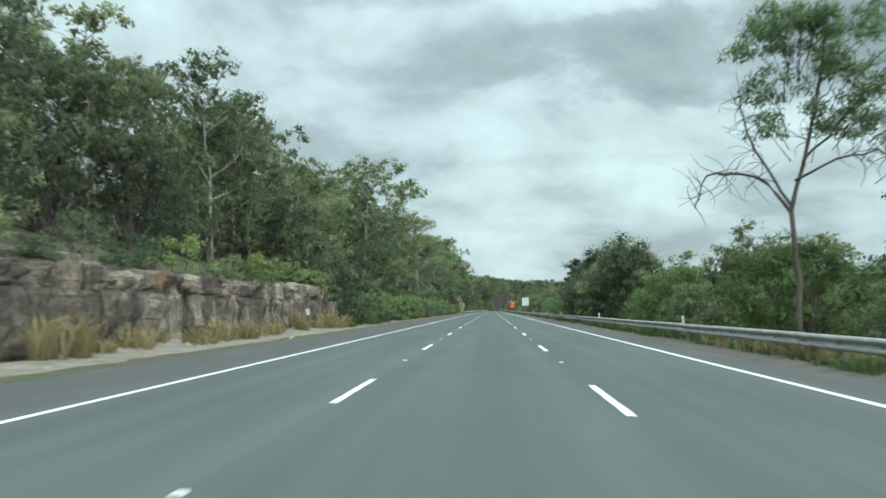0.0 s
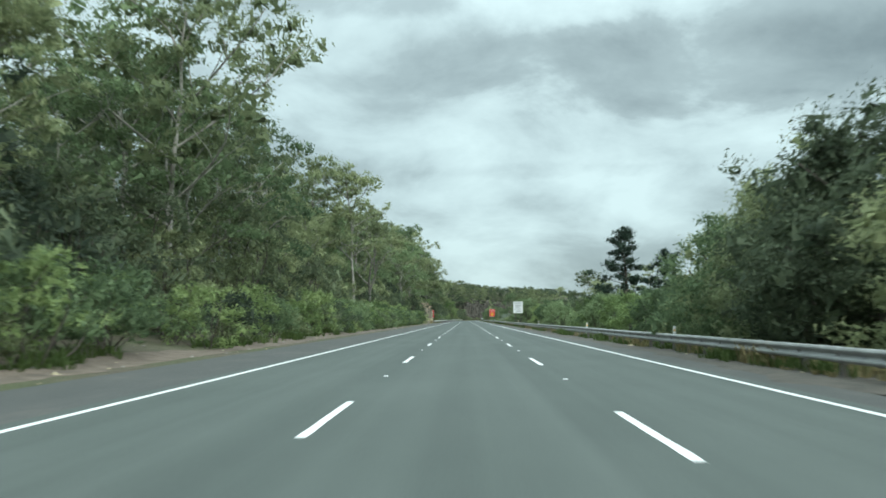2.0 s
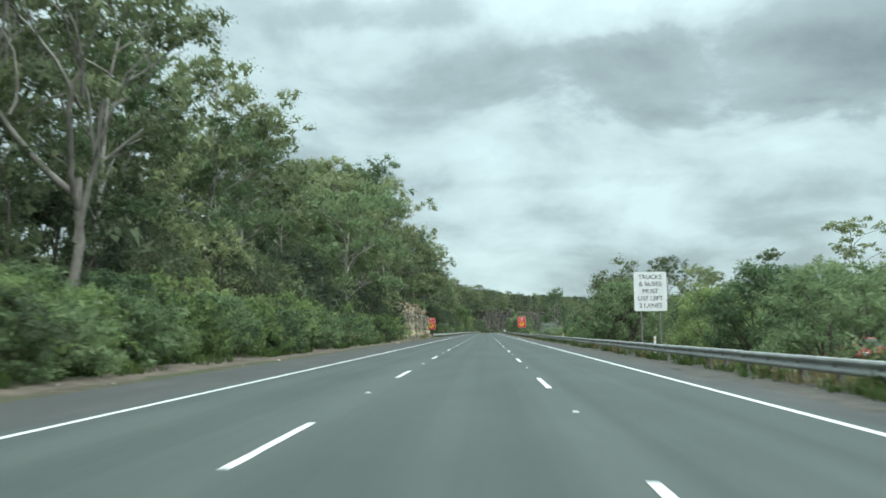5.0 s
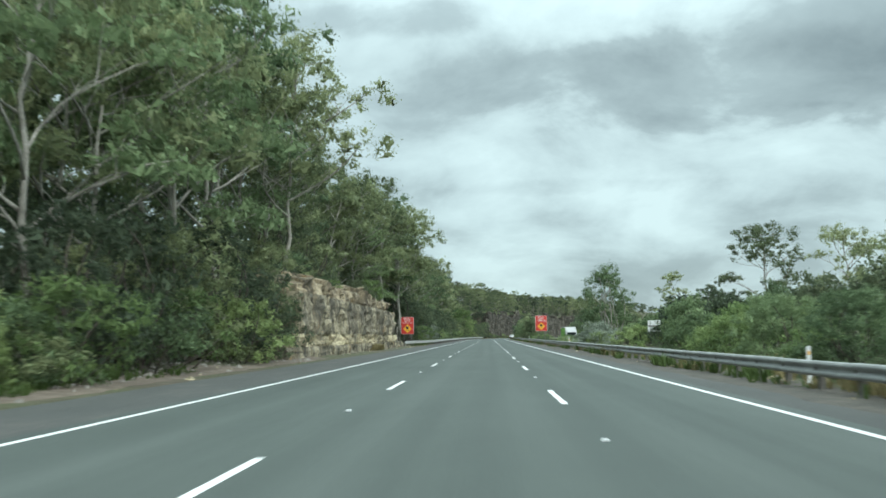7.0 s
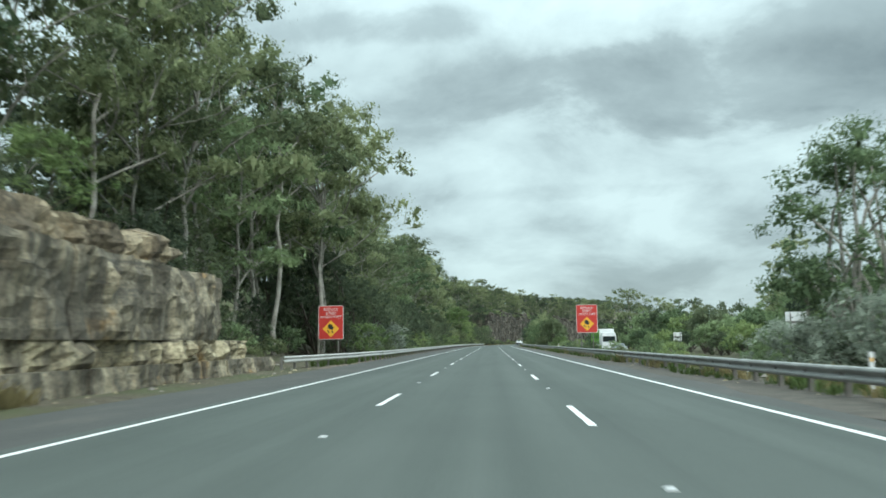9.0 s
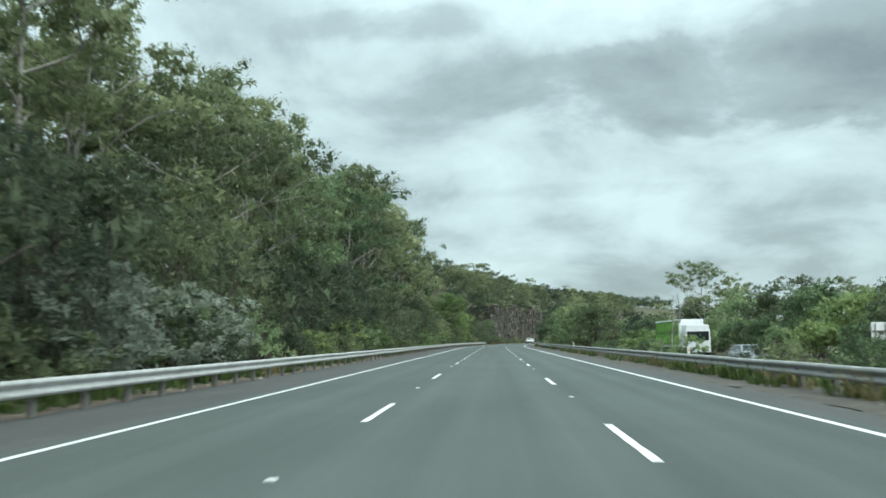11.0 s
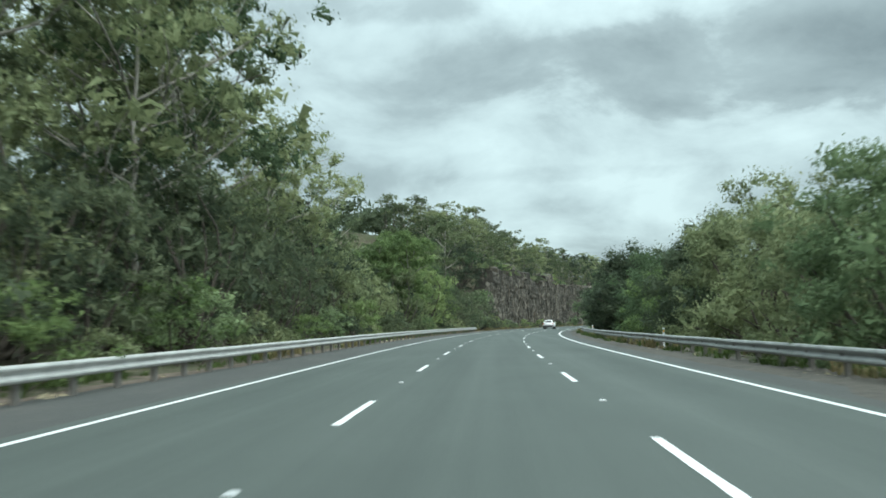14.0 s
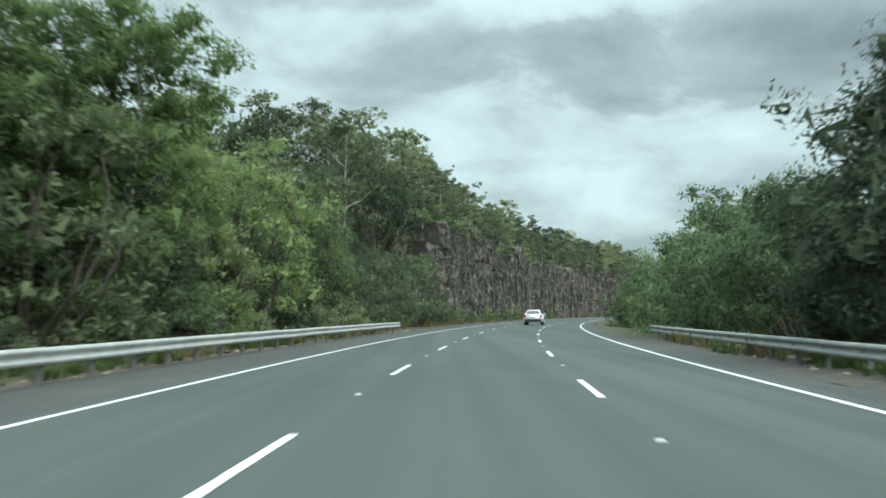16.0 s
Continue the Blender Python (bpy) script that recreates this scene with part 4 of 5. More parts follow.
# trees that stand out on the left
gums[2].put(107, -15.5, 1.12)
gums[1].put(171, -13.9, 1.02)
gums[4].put(130, -17, 0.95)
pale_shrub.put(51, -13.0, 1.0)
gums[0].put(53, -16.5, 0.7)
gums[2].put(60, -17.5, 0.72)
gums[3].put(169, -19, 0.95)
dead.put(187, -13.8)
for s, lat, k, size in ((246, -13.5, 4, .95), (252, -14.6, 2, .9), (257, -13.6, 4, 1.05), (262, -14.9, 1, 1.0), (268, -14, 4, 1.2), (283, -14.2, 2, 1.1)):
    gums[k].put(s, lat, size)
gums[0].put(331, -16.5, 1.15)
gums[2].put(338, -18, 1.2)
gums[2].put(353, -13.2, 1.22)
gums[0].put(359, -14.5, 1.15)
gums[4].put(349, -17.5, 1.3)
gums[3].put(344, -14.6, 1.05)
gums[1].put(351, -12.6, 1.0)
for s, lat, k, size in ((244, -11.2, 0, .6), (249, -12, 1, .8), (254, -11.4, 2, .7), (258, -11.6, 0, .75), (262.5, -11.0, 1, .6), (265, -11.4, 2, .66), (267, -10.9, 0, .5)):
    darks[k].put(s, lat, size)
for s, lat, k, size in ((390, -14.4, 2, .85), (397, -14.6, 2, .8), (404, -14.6, 0, .72), (410, -14.6, 4, .8), (417, -14.4, 4, .85), (428, -13.6, 4, .95), (436, -13.4, 2, .95)):
    gums[k].put(s, lat, size)
gums[3].put(452, -14.0, 1.0)
gums[0].put(457, -15.5, 1.0)
gums[1].put(440, -14, 1.05)
gums[3].put(572, -14.2, 0.8)
gums[2].put(502, -15, 0.78)
gums[0].put(496, -15, 0.78)
gums[4].put(509, -16, 0.62)
for s, lat, z, size in ((579, -10.4, 0.2, 1.6), (584, -10.6, 3.0, 1.3), (588, -10.5, 4.2, 1.2), (591, -10.2, 4.6, 1.0)):
    shrubs[0].put(s, lat, size, z=z)
for s, lat, k, size in ((472, -13.4, 2, 1.0), (478, -12.8, 4, 1.1), (484, -13.6, 3, 1.0)):
    gums[k].put(s, lat, size)
for s in range(592, 690, 5):
    R.choice(shrubs).put(s + R.uniform(-2, 2), -9.0, R.uniform(0.5, 0.9))
yellow_tree.put(545, -11.5, 1.0)
yellow_tree.put(556, -12, 0.9)
oval_tree.put(531, -10.6)
oval_tree.put(538, -12.6, 0.88)
oval_tree.put(527.5, -12.8, 0.9)
silver.put(366, -9.9, 0.8)
silver.put(377, -10.4, 0.75)
silver.put(357, -10.6, 0.7)
silver.put(372, -10.2, 0.75)

# median and far side on the right
drooping_tree(28.6, 9.8)
dead.put(406, 12.0, 0.36)
gums[2].put(473, 30, 0.75, z=-1.0)
wattles[2].put(42.0, 12.2, 0.85)
darks[2].put(38.5, 13.2, 0.6)
for s, lat, k, size in ((33, 11.4, 1, .85), (36.5, 12.5, 0, .6), (29, 13.8, 2, .5), (48, 11.0, 0, .5), (53, 11.0, 1, .85), (57, 11.4, 1, .78), (63, 11.0, 0, .5), (70, 11.0, 3, 1.0), (75, 11.4, 2, 1.12), (81, 11.4, 2, 1.1),
                        (87, 11.0, 3, 1.1), (92, 11.4, 2, 1.15), (97, 11.2, 0, 1.0), (102, 12.2, 2, 1.1), (109, 11.8, 0, .62), (113, 10.9, 0, .56), (117, 10.8, 1, .64), (123, 10.8, 1, .68), (130, 10.4, 0, .58),
                        (137, 11.0, 1, .7), (143, 11.6, 1, .5), (150, 11.4, 0, .35), (196, 12.6, 0, .8), (202, 12.0, 1, .8), (190, 13, 0, .75),
                        (224, 10.8, 0, .9), (228, 11.4, 2, 1.08), (234, 11.4, 2, .9), (240, 11.2, 0, .6), (246, 11.0, 0, .5), (254, 11.6, 0, .55), (262, 11.6, 1, .55), (270, 11.8, 0, .5),
                        (442, 11, 2, .95), (449, 10.8, 0, .95), (455, 10.8, 2, 1.0), (462, 10.6, 0, 1.0), (468, 11.2, 2, .95), (474, 11.4, 2, 1.05), (480, 11.6, 2, 1.2), (487, 11.6, 3, 1.0),
                        (497, 11.4, 1, 1.0), (503, 12.0, 0, 1.15), (526, 11.2, 3, 1.25), (541, 12.0, 0, 1.1), (548, 12.4, 0, 1.4),
                        (556, 12.6, 0, 1.3), (566, 11.4, 0, 1.0), (576, 11.4, 1, 1.0), (588, 11.4, 0, 1.0), (600, 11.4, 0, 1.0)):
    wattles[k].put(s, lat, size)
pines.put(137.5, 13.2)
pines.put(134, 15.8, 0.8)
round_gum.put(313, 12.6, 1.0, 0.0)
gums[2].put(343, 38, 1.0, z=-1.0)
gums[0].put(314, 38, 0.72, z=-1.0)
for s, lat, size in ((303, 10.6, .5), (307.5, 11.2, .75), (311, 10.6, .55), (318, 11.6, .6)):
    silver.put(s, lat, size)
s = 236.0
while s < 440:
    if R.random() < 0.7:
        R.choice(shrubs).put(s, R.uniform(9.4, 13.0), R.uniform(0.4, 0.85))
    s += 3.5
s = -10.0
while s < 640:
    R.choice(scrub).put(s + R.uniform(-2, 2), R.uniform(26, 28), R.uniform(0.4, 0.75))
    if R.random() < 0.8:
        R.choice(scrub).put(s + R.uniform(-3, 3), R.uniform(27, 34), R.uniform(0.7, 1.2))
    if R.random() < 0.6:
        R.choice(gums[2:3] + back_gums).put(s + R.uniform(-3, 3), R.uniform(34, 46), R.uniform(0.4, 0.66))
    if R.random() < 0.75:
        R.choice(scrub).put(s + R.uniform(-3, 3), R.uniform(36, 44), R.uniform(0.8, 1.2))
    s += 8.0


def far_woods():
    """Forest on the hills far off, leaf by leaf but as one body."""
    rng = np.random.default_rng(9)
    clumps = []
    for _ in range(1100):
        if rng.random() < 0.5:
            s, lat = rng.uniform(-20, 1000), rng.uniform(-90, -29)
        else:
            s, lat = rng.uniform(60, 1300), rng.uniform(46, 330)
        z = float(land(s, lat))
        h = rng.uniform(9, 15) if s < 540 or lat > 0 else rng.uniform(4, 8)
        c = on(s, lat, z)
        for k in range(5):
            clumps.append((c + Vector((rng.normal() * 2.2, rng.normal() * 2.2, h * rng.uniform(0.35, 0.95))), rng.uniform(1.6, 2.8)))
    v, f, nrm = leaves(rng, clumps, 26, (1.1, 0.6), 0.2)
    ob = mesh_object("far_woods", v, f, DARK_LEAF, smooth=True)
    ob.data.normals_split_custom_set_from_vertices(nrm.tolist())
    tagged(ob, "distant eucalypt forest covering the low hills", "forest", kind="stuff")


far_woods()


def grass_band(name, label, mat, bands, n, height, seed, loose=0.9):
    rng = np.random.default_rng(seed)
    verts, faces = [], []
    for i in range(n):
        if i % 14 == 0:
            s0, s1, l0, l1 = bands[rng.integers(len(bands))]
            cs, cl, big_ = rng.uniform(s0, s1), rng.uniform(l0, l1), min(1.4, rng.lognormal(0, 0.35))
        s, lat = cs + rng.normal() * loose, float(np.clip(cl + rng.normal() * 0.22, l0, l1))
        z = float(land(s, lat))
        c = on(s, lat, z - 0.02)
        h = height * big_ * rng.uniform(0.5, 1.3)
        for _b in range(7):
            a = rng.uniform(0, 6.28)
            out = Vector((math.cos(a), math.sin(a), 0))
            w = out.cross(Vector((0, 0, 1))) * 0.018
            root = c + out * rng.uniform(0, 0.12)
            mid = root + out * h * 0.25 + Vector((0, 0, h * 0.7))
            tip = root + out * h * rng.uniform(0.4, 0.8) + Vector((0, 0, h * rng.uniform(0.75, 1.05)))
            k = len(verts)
            verts += [tuple(root - w), tuple(root + w), tuple(mid + w), tuple(mid - w), tuple(tip)]
            faces += [(k, k + 1, k + 2, k + 3), (k + 3, k + 2, k + 4)]
    tagged(mesh_object(name, verts, faces, mat), label, "grass", kind="stuff")


grass_band("dry_grass", "dry straw-coloured grass at the foot of the cuttings", STRAW,
           [(-10, 66, -10.9, -9.3), (330, 560, -8.6, -7.9), (296, 300, -9.4, -9.1), (570, 700, -9.6, -8.6)], 1300, 0.42, 1)
grass_band("tussock_grass", "tall straw-yellow grass tussocks against the rock", STRAW,
           [(-8, 64, -10.6, -9.6), (20, 64, -10.3, -9.7)], 300, 0.75, 7, 0.22)
grass_band("green_grass", "rough green grass under the median guardrail", GRASS,
           [(-10, 300, 7.0, 9.5), (300, 545, 7.0, 10.0), (60, 250, -10.5, -9.2), (-10, 545, 7.1, 8.2), (-10, 545, 6.6, 7.6), (-10, 545, 6.8, 7.6), (330, 565, -10.0, -8.3), (330, 565, -9.4, -8.0)], 9800, 0.33, 2)
grass_band("mixed_grass", "half-dry tufts of grass round the median guardrail posts", STRAW,
           [(-10, 545, 6.9, 7.8), (200, 330, 7.6, 10.5), (-10, 545, 7.4, 9.0), (-10, 545, 6.95, 7.4)], 3200, 0.38, 3)

def litter(name, label, mat, bands, n, size, seed):
    rng = np.random.default_rng(seed)
    verts, faces = [], []
    for _ in range(n):
        s0, s1, l0, l1 = bands[rng.integers(len(bands))]
        s, lat = rng.uniform(s0, s1), rng.uniform(l0, l1)
        c = on(s, lat, max(float(land(s, lat)), 0.0 if abs(lat) > 8 else 0.012))
        q = size * rng.lognormal(0, 0.5)
        k = len(verts)
        for dx, dy, dz in ((1, 0, 0), (-1, 0, 0), (0, 1, 0), (0, -1, 0), (0, 0, 0.7), (0, 0, -0.3)):
            j = rng.uniform(0.6, 1.2, 3) * q
            verts.append((c.x + dx * j[0], c.y + dy * j[1], c.z + dz * j[2]))
        faces += [(k, k + 2, k + 4), (k + 2, k + 1, k + 4), (k + 1, k + 3, k + 4), (k + 3, k, k + 4), (k + 2, k, k + 5), (k + 1, k + 2, k + 5), (k + 3, k + 1, k + 5), (k, k + 3, k + 5)]
    tagged(mesh_object(name, verts, faces, mat), label, "debris", kind="stuff")


litter("loose_stones", "loose sandstone rubble and stones along the road edges", ROCK_TAN,
       [(-10, 330, -10.2, -8.0), (330, 570, -8.3, -7.7), (-10, 545, 6.6, 7.6)], 1600, 0.05, 5)
litter("bark_litter", "dead leaves and bark strips along the gravel edge", DEAD_WOOD,
       [(60, 330, -11.2, -8.3), (240, 266, -12, -8.8), (-10, 560, 6.8, 8.5)], 1500, 0.06, 6)

# ---- signs ----


def words(text, size, x, z, mat, parent, y=-0.03):
    c = bpy.data.curves.new("lettering", "FONT")
    c.body, c.size, c.align_x, c.align_y, c.extrude = text, size, "CENTER", "CENTER", 0.002
    tmp = new("lettering", c)
    me = bpy.data.meshes.new_from_object(tmp.evaluated_get(bpy.context.evaluated_depsgraph_get()))
    bpy.data.objects.remove(tmp)
    me.materials.clear()
    me.materials.append(mat)
    ob = new("lettering", me)
    ob.parent = parent
    ob.matrix_basis = pose(x, y, z, 90, 0, 0)
    return ob


def rounded(x0, z0, x1, z1, r):
    pts = []
    for cx, cz, a in ((x1 - r, z1 - r, 0), (x0 + r, z1 - r, 90), (x0 + r, z0 + r, 180), (x1 - r, z0 + r, 270)):
        for k in range(4):
            t = radians(a + 30 * k)
            pts.append((cx + r * math.cos(t), cz + r * math.sin(t)))
    return pts


def wet_sign(s, lat, low):
    sign = tagged(new("warning_sign"), "red sign with white words and yellow skidding-car diamond", "road sign", "wet road signs")
    sign.matrix_basis = stand(s, lat, 0)
    w, h = 0.9, 2.4
    part("border", prism(rounded(-w, low, w, low + h, 0.12), -0.012, 0.012), WHITE_SIGN, sign)
    part("panel", prism(rounded(-w + 0.035, low + 0.035, w - 0.035, low + h - 0.035, 0.1), -0.02, -0.0125), RED_SIGN, sign)
    for text, z in (("REDUCE", 2.12), ("SPEED", 1.85), ("WHEN WET", 1.58)):
        words(text, 0.28, 0, low + z, WHITE_SIGN, sign, -0.024)
    cz = low + 0.76
    d = part("diamond", prism([(0, cz - 0.6), (0.6, cz), (0, cz + 0.6), (-0.6, cz)], -0.03, -0.021), YELLOW_SIGN, sign)
    bm = bmesh.new()
    for pts in ([(-0.2, 0.02), (0.1, -0.1), (0.22, 0.1), (0.14, 0.16), (0.08, 0.28), (-0.12, 0.35), (-0.22, 0.22)], [(-0.3, -0.12), (-0.2, -0.12), (-0.05, -0.3), (-0.16, -0.3)], [(0.02, -0.14), (0.12, -0.18), (0.2, -0.32), (0.1, -0.32)]):
        q = prism([(x, cz + z) for x, z in pts], -0.036, -0.0305)
        me = bpy.data.meshes.new("tmp")
        q.to_mesh(me)
        q.free()
        bm.from_mesh(me)
        bpy.data.meshes.remove(me)
    part("skidding_car_symbol", bm, BLACK, sign)
    for x in (-0.5, 0.5):
        bm = bmesh.new()
        bmesh.ops.create_cone(bm, cap_ends=True, segments=12, radius1=0.045, radius2=0.045, depth=low + h + 0.3)
        bmesh.ops.translate(bm, verts=bm.verts, vec=(x, 0.06, (low + h - 0.1) / 2 - 0.2))
        part("post", bm, POSTSTEEL, sign, smooth=False)


wet_sign(346, -11.0, 1.55)
wet_sign(360, 8.6, 1.8)


def lane_sign(s, lat):
    sign = tagged(new("lane_sign"), "white rectangular sign with black words on two posts", "road sign")
    sign.matrix_basis = stand(s, lat, 0)
    part("panel", prism(rounded(-0.7, 1.95, 0.7, 3.65, 0.06), -0.012, 0.012), WHITE_SIGN, sign)
    for text, z in (("TRUCKS", 3.42), ("& BUSES", 3.11), ("MUST", 2.80), ("USE LEFT", 2.49), ("2 LANES", 2.18)):
        words(text, 0.27, 0, z, BLACK, sign, -0.016)
    for x in (-0.4, 0.4):
        bm = bmesh.new()
        bmesh.ops.create_cone(bm, cap_ends=True, segments=12, radius1=0.04, radius2=0.04, depth=3.7)
        bmesh.ops.translate(bm, verts=bm.verts, vec=(x, 0.06, 1.65))
        part("post", bm, POSTSTEEL, sign)


lane_sign(196, 7.65)


def plate_sign(s, lat, w, low, h):
    sign = tagged(new("plate_sign"), "plain pale plate sign on two steel posts across the median", "road sign")
    sign.matrix_basis = stand(s, lat, -0.9)
    part("panel", prism(rounded(-w / 2, low, w / 2, low + h, 0.05), -0.012, 0.012), WHITE_SIGN, sign)
    part("backing_rail", boxed(-w / 2 + 0.05, -0.05, low + h * 0.45, w / 2 - 0.05, -0.0125, low + h * 0.55), POSTSTEEL, sign)
    for x in (-w * 0.3, w * 0.3):
        bm = bmesh.new()
        bmesh.ops.create_cone(bm, cap_ends=True, segments=10, radius1=0.04, radius2=0.04, depth=low + h + 0.2)
        bmesh.ops.translate(bm, verts=bm.verts, vec=(x, -0.1, (low + h) / 2 - 0.2))
        part("post", bm, POSTSTEEL, sign)


plate_sign(358, 25.6, 1.9, 2.4, 1.7)
plate_sign(406, 25.6, 1.1, 1.7, 1.2)


def guide_post():
    thing = tagged(new("guide_post"), "white roadside guide post with a small reflector", "marker post", "guide posts")
    part("post", prism(rounded(-0.05, -0.2, 0.05, 1.05, 0.03), -0.02, 0.02), WHITE, thing)
    part("reflector", prism(rounded(-0.03, 0.83, 0.03, 0.93, 0.02), -0.026, -0.0205), YELLOW_SIGN, thing)
    return thing


posts = Kind(guide_post)
for i, s in enumerate((35, 62, 96, 120, 158, 195, 240, 300, 380, 430, 480, 520)):
    posts.put(s, 7.6, 0.9, 0.0)

# ---- vehicles ----


def car(name, label, paint, m, wagon=True):
    """A hatchback or small wagon seen from behind or ahead; y points ahead."""
    thing = tagged(new(name), label, "car")
    thing.matrix_basis = m
    # side outline (y, z), carried across the width
    side = [(-2.15, 0.42), (-2.2, 0.62), (-2.16, 0.95), (-2.05, 1.06), (1.15, 1.02), (2.0, 0.86), (2.18, 0.66), (2.15, 0.40), (1.6, 0.30), (-1.7, 0.30)]
    bm = prism(side, -0.89, 0.89)
    bmesh.ops.rotate(bm, verts=bm.verts, cent=(0, 0, 0), matrix=Matrix.Rotation(radians(90), 3, "Z"))
    for v in bm.verts:
        v.co.x, v.co.y = v.co.x, -v.co.y
    bmesh.ops.scale(bm, vec=(1, -1, 1), verts=bm.verts)
    bmesh.ops.recalc_face_normals(bm, faces=bm.faces)
    bmesh.ops.bevel(bm, geom=list(bm.edges), offset=0.07, segments=3, affect="EDGES")
    part("body", bm, paint, thing, smooth=True)
    bm = bmesh.new()
    lo = [(-0.80, -2.02, 1.03), (0.80, -2.02, 1.03), (0.80, 1.15, 1.00), (-0.80, 1.15, 1.00)]
    hi = [(-0.60, -1.72, 1.50), (0.60, -1.72, 1.50), (0.60, 0.30, 1.52), (-0.60, 0.30, 1.52)]
    vl, vh = [bm.verts.new(p) for p in lo], [bm.verts.new(p) for p in hi]
    bm.faces.new(vh)
    for i in range(4):
        j = (i + 1) % 4
        bm.faces.new((vl[i], vl[j], vh[j], vh[i]))
    bmesh.ops.recalc_face_normals(bm, faces=bm.faces)
    bmesh.ops.bevel(bm, geom=list(bm.edges), offset=0.05, segments=2, affect="EDGES")
    part("cabin", bm, paint, thing, smooth=True)

    def pane(name_, pts):
        bm2 = bmesh.new()
        vs = [bm2.verts.new(p) for p in pts]
        f = bm2.faces.new(vs)
        ext = bmesh.ops.extrude_face_region(bm2, geom=[f])
        f.normal_update()
        n = f.normal.copy()
        bmesh.ops.translate(bm2, verts=[v for v in ext["geom"] if isinstance(v, bmesh.types.BMVert)], vec=n * 0.01)
        bmesh.ops.recalc_face_normals(bm2, faces=bm2.faces)
        part(name_, bm2, GLASS, thing)

    pane("rear_window", [(-0.64, -1.985, 1.10), (0.64, -1.985, 1.10), (0.53, -1.78, 1.44), (-0.53, -1.78, 1.44)])
    pane("windscreen", [(0.66, 1.03, 1.08), (-0.66, 1.03, 1.08), (-0.54, 0.42, 1.46), (0.54, 0.42, 1.46)])
    for sx in (-1, 1):
        a = [(sx * 0.79, -1.75, 1.10), (sx * 0.79, 0.95, 1.08), (sx * 0.63, 0.30, 1.45), (sx * 0.63, -1.60, 1.45)]
        pane("side_window", a if sx > 0 else a[::-1])
        part("tail_lamp", boxed(sx * 0.80 - 0.09, -2.215, 0.78, sx * 0.80 + 0.09, -2.09, 1.0, bevel=0.02), RED_LAMP, thing)
        part("headlamp", boxed(sx * 0.72 - 0.16, 2.02, 0.66, sx * 0.72 + 0.16, 2.17, 0.80, bevel=0.03), WHITE, thing)
        part("door_mirror", boxed(sx * 0.98 - 0.1, 0.72, 1.02, sx * 0.98 + 0.1, 0.84, 1.16, bevel=0.03), paint, thing)
        for y in (-1.35, 1.35):
            bm3 = bmesh.new()
            bmesh.ops.create_cone(bm3, cap_ends=True, segments=24, radius1=0.32, radius2=0.32, depth=0.22)
            bmesh.ops.rotate(bm3, verts=bm3.verts, cent=(0, 0, 0), matrix=Matrix.Rotation(radians(90), 3, "Y"))
            bmesh.ops.translate(bm3, verts=bm3.verts, vec=(sx * 0.80, y, 0.32))
            bmesh.ops.bevel(bm3, geom=[e for e in bm3.edges if len(e.link_faces) == 2 and e.calc_face_angle() > 1], offset=0.03, segments=2, affect="EDGES")
            wheel = part("wheel", bm3, RUBBER, thing)
            bm4 = bmesh.new()
            bmesh.ops.create_cone(bm4, cap_ends=True, segments=20, radius1=0.2, radius2=0.17, depth=0.03)
            bmesh.ops.rotate(bm4, verts=bm4.verts, cent=(0, 0, 0), matrix=Matrix.Rotation(radians(90 * sx), 3, "Y"))
            bmesh.ops.translate(bm4, verts=bm4.verts, vec=(sx * 0.92, y, 0.32))
            part("rim", bm4, STEEL, wheel)
    part("rear_bumper", boxed(-0.82, -2.26, 0.36, 0.82, -2.12, 0.62, bevel=0.05), PLASTIC, thing)
    part("number_plate", boxed(-0.19, -2.225, 0.74, 0.19, -2.195, 0.84, bevel=0.004), WHITE, thing)
    return thing


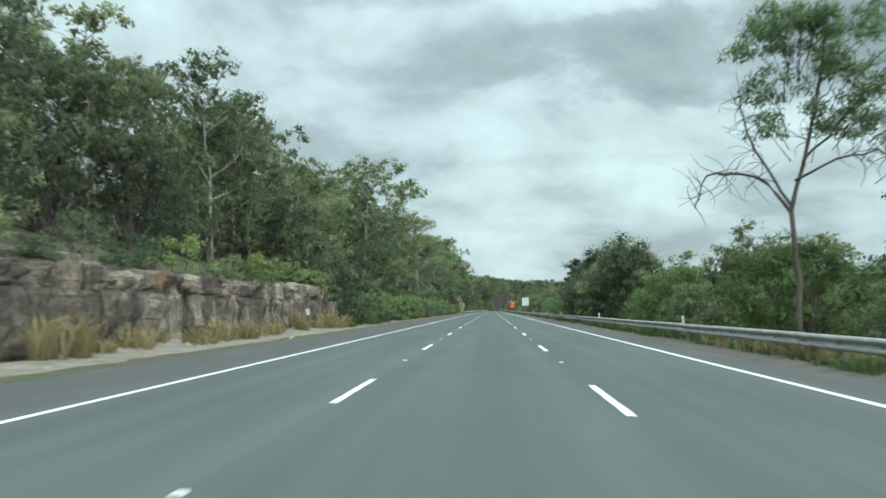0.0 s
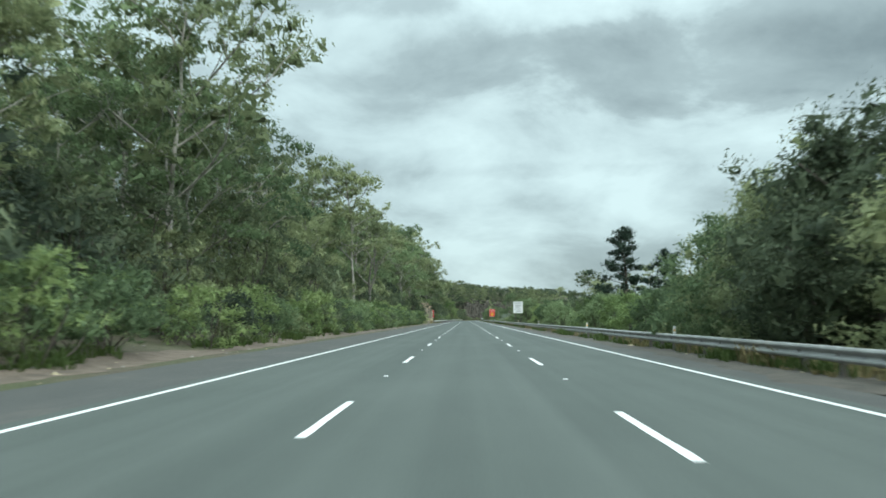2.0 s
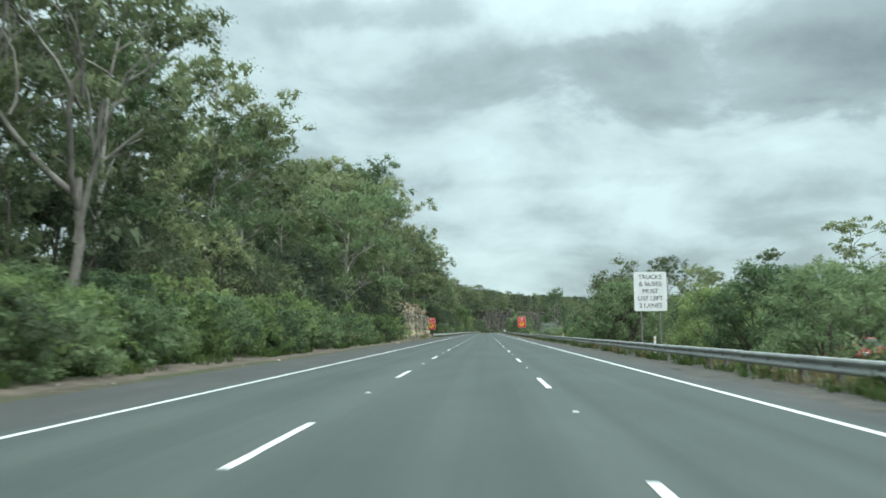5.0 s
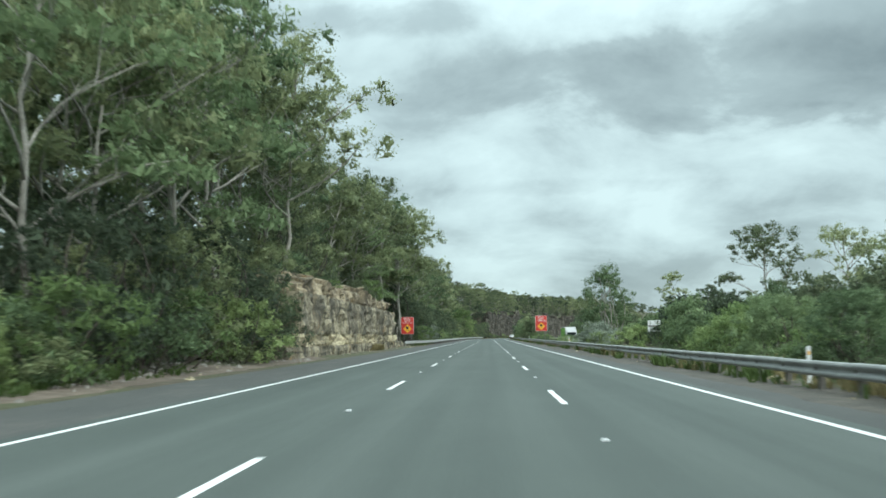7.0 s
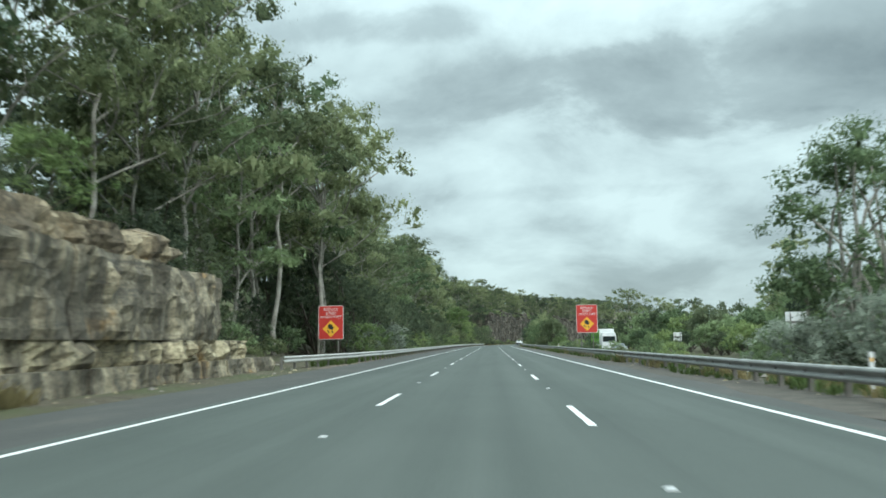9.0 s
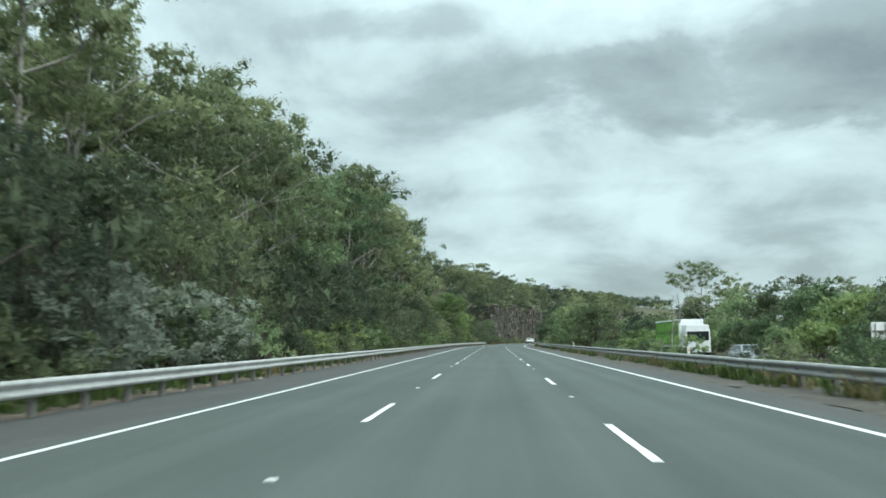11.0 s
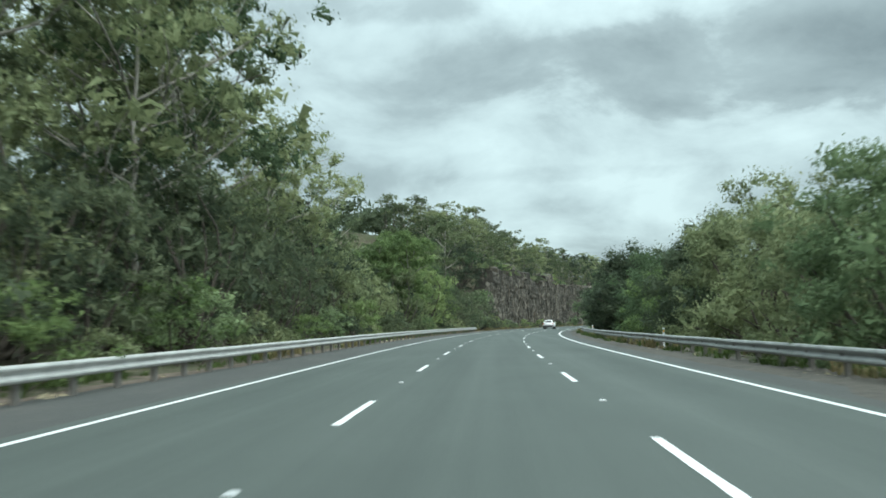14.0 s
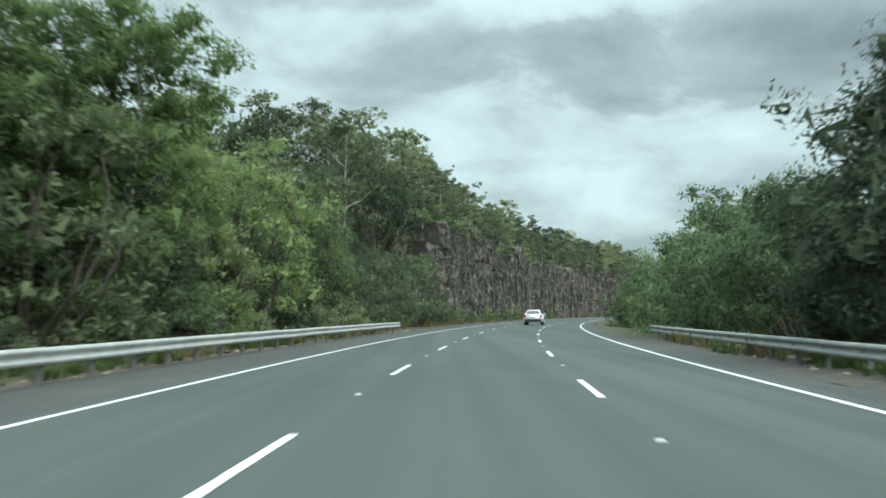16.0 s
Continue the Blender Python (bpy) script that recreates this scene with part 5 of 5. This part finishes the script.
car("white_car", "white hatchback travelling ahead in the middle lane", CAR_WHITE, stand(596, 0.1, 0.02))
car("red_car", "dull red car on the opposite carriageway", CAR_RED, stand(205, 20.2, -0.9, 180))
car("grey_car", "silver-grey car on the opposite carriageway", CAR_GREY, stand(184, 21.0, -0.9, 180))
car("pale_car", "pale silver car with roof bars on the opposite carriageway", CAR_GREY, stand(411, 18.4, -0.9, 180))


def truck(m):
    """A long box truck with a green fruit-print trailer; y points ahead."""
    thing = tagged(new("box_truck"), "white-cabbed truck with a green printed box trailer", "truck")
    thing.matrix_basis = m
    part("trailer_box", boxed(-1.25, -13.0, 1.1, 1.25, 0.0, 3.9, bevel=0.04), WHITE, thing)
    sheet = part("printed_side", boxed(1.252, -12.85, 1.3, 1.27, -0.15, 3.75), DARK_PRINT, thing)
    r = random.Random(4)
    for i in range(15):
        for k in range(2):
            bm = bmesh.new()
            bmesh.ops.create_uvsphere(bm, u_segments=14, v_segments=8, radius=1)
            bmesh.ops.scale(bm, vec=(0.02, 0.40, 0.62), verts=bm.verts)
            bmesh.ops.rotate(bm, verts=bm.verts, cent=(0, 0, 0), matrix=Matrix.Rotation(radians(r.uniform(-12, 12)), 3, "X"))
            bmesh.ops.translate(bm, verts=bm.verts, vec=(1.272, -12.3 + i * 0.84 + 0.4 * k, 1.93 + k * 1.2))
            part("printed_fruit", bm, LEAF_PRINT, sheet, smooth=True)
    cab = [(-1.2, 0.6), (1.2, 0.6), (1.2, 2.7), (1.05, 3.3), (-1.05, 3.3), (-1.2, 2.7)]
    part("cab", prism(cab, 0.6, 2.9, 0.05), WHITE, thing)
    part("windscreen", boxed(-1.05, 2.9, 1.75, 1.05, 2.96, 2.65, bevel=0.02), GLASS, thing)
    part("chassis", boxed(-0.5, -12.5, 0.75, 0.5, 2.5, 1.08), PLASTIC, thing)
    for sx in (-1, 1):
        for y in (-11.5, -10.2, -8.9, -0.2, 1.7):
            bm = bmesh.new()
            bmesh.ops.create_cone(bm, cap_ends=True, segments=20, radius1=0.5, radius2=0.5, depth=0.5)
            bmesh.ops.rotate(bm, verts=bm.verts, cent=(0, 0, 0), matrix=Matrix.Rotation(radians(90), 3, "Y"))
            bmesh.ops.translate(bm, verts=bm.verts, vec=(sx * 0.98, y, 0.5))
            part("wheel", bm, RUBBER, thing)
    return thing


truck(stand(437, 20.0, -0.9, 180))
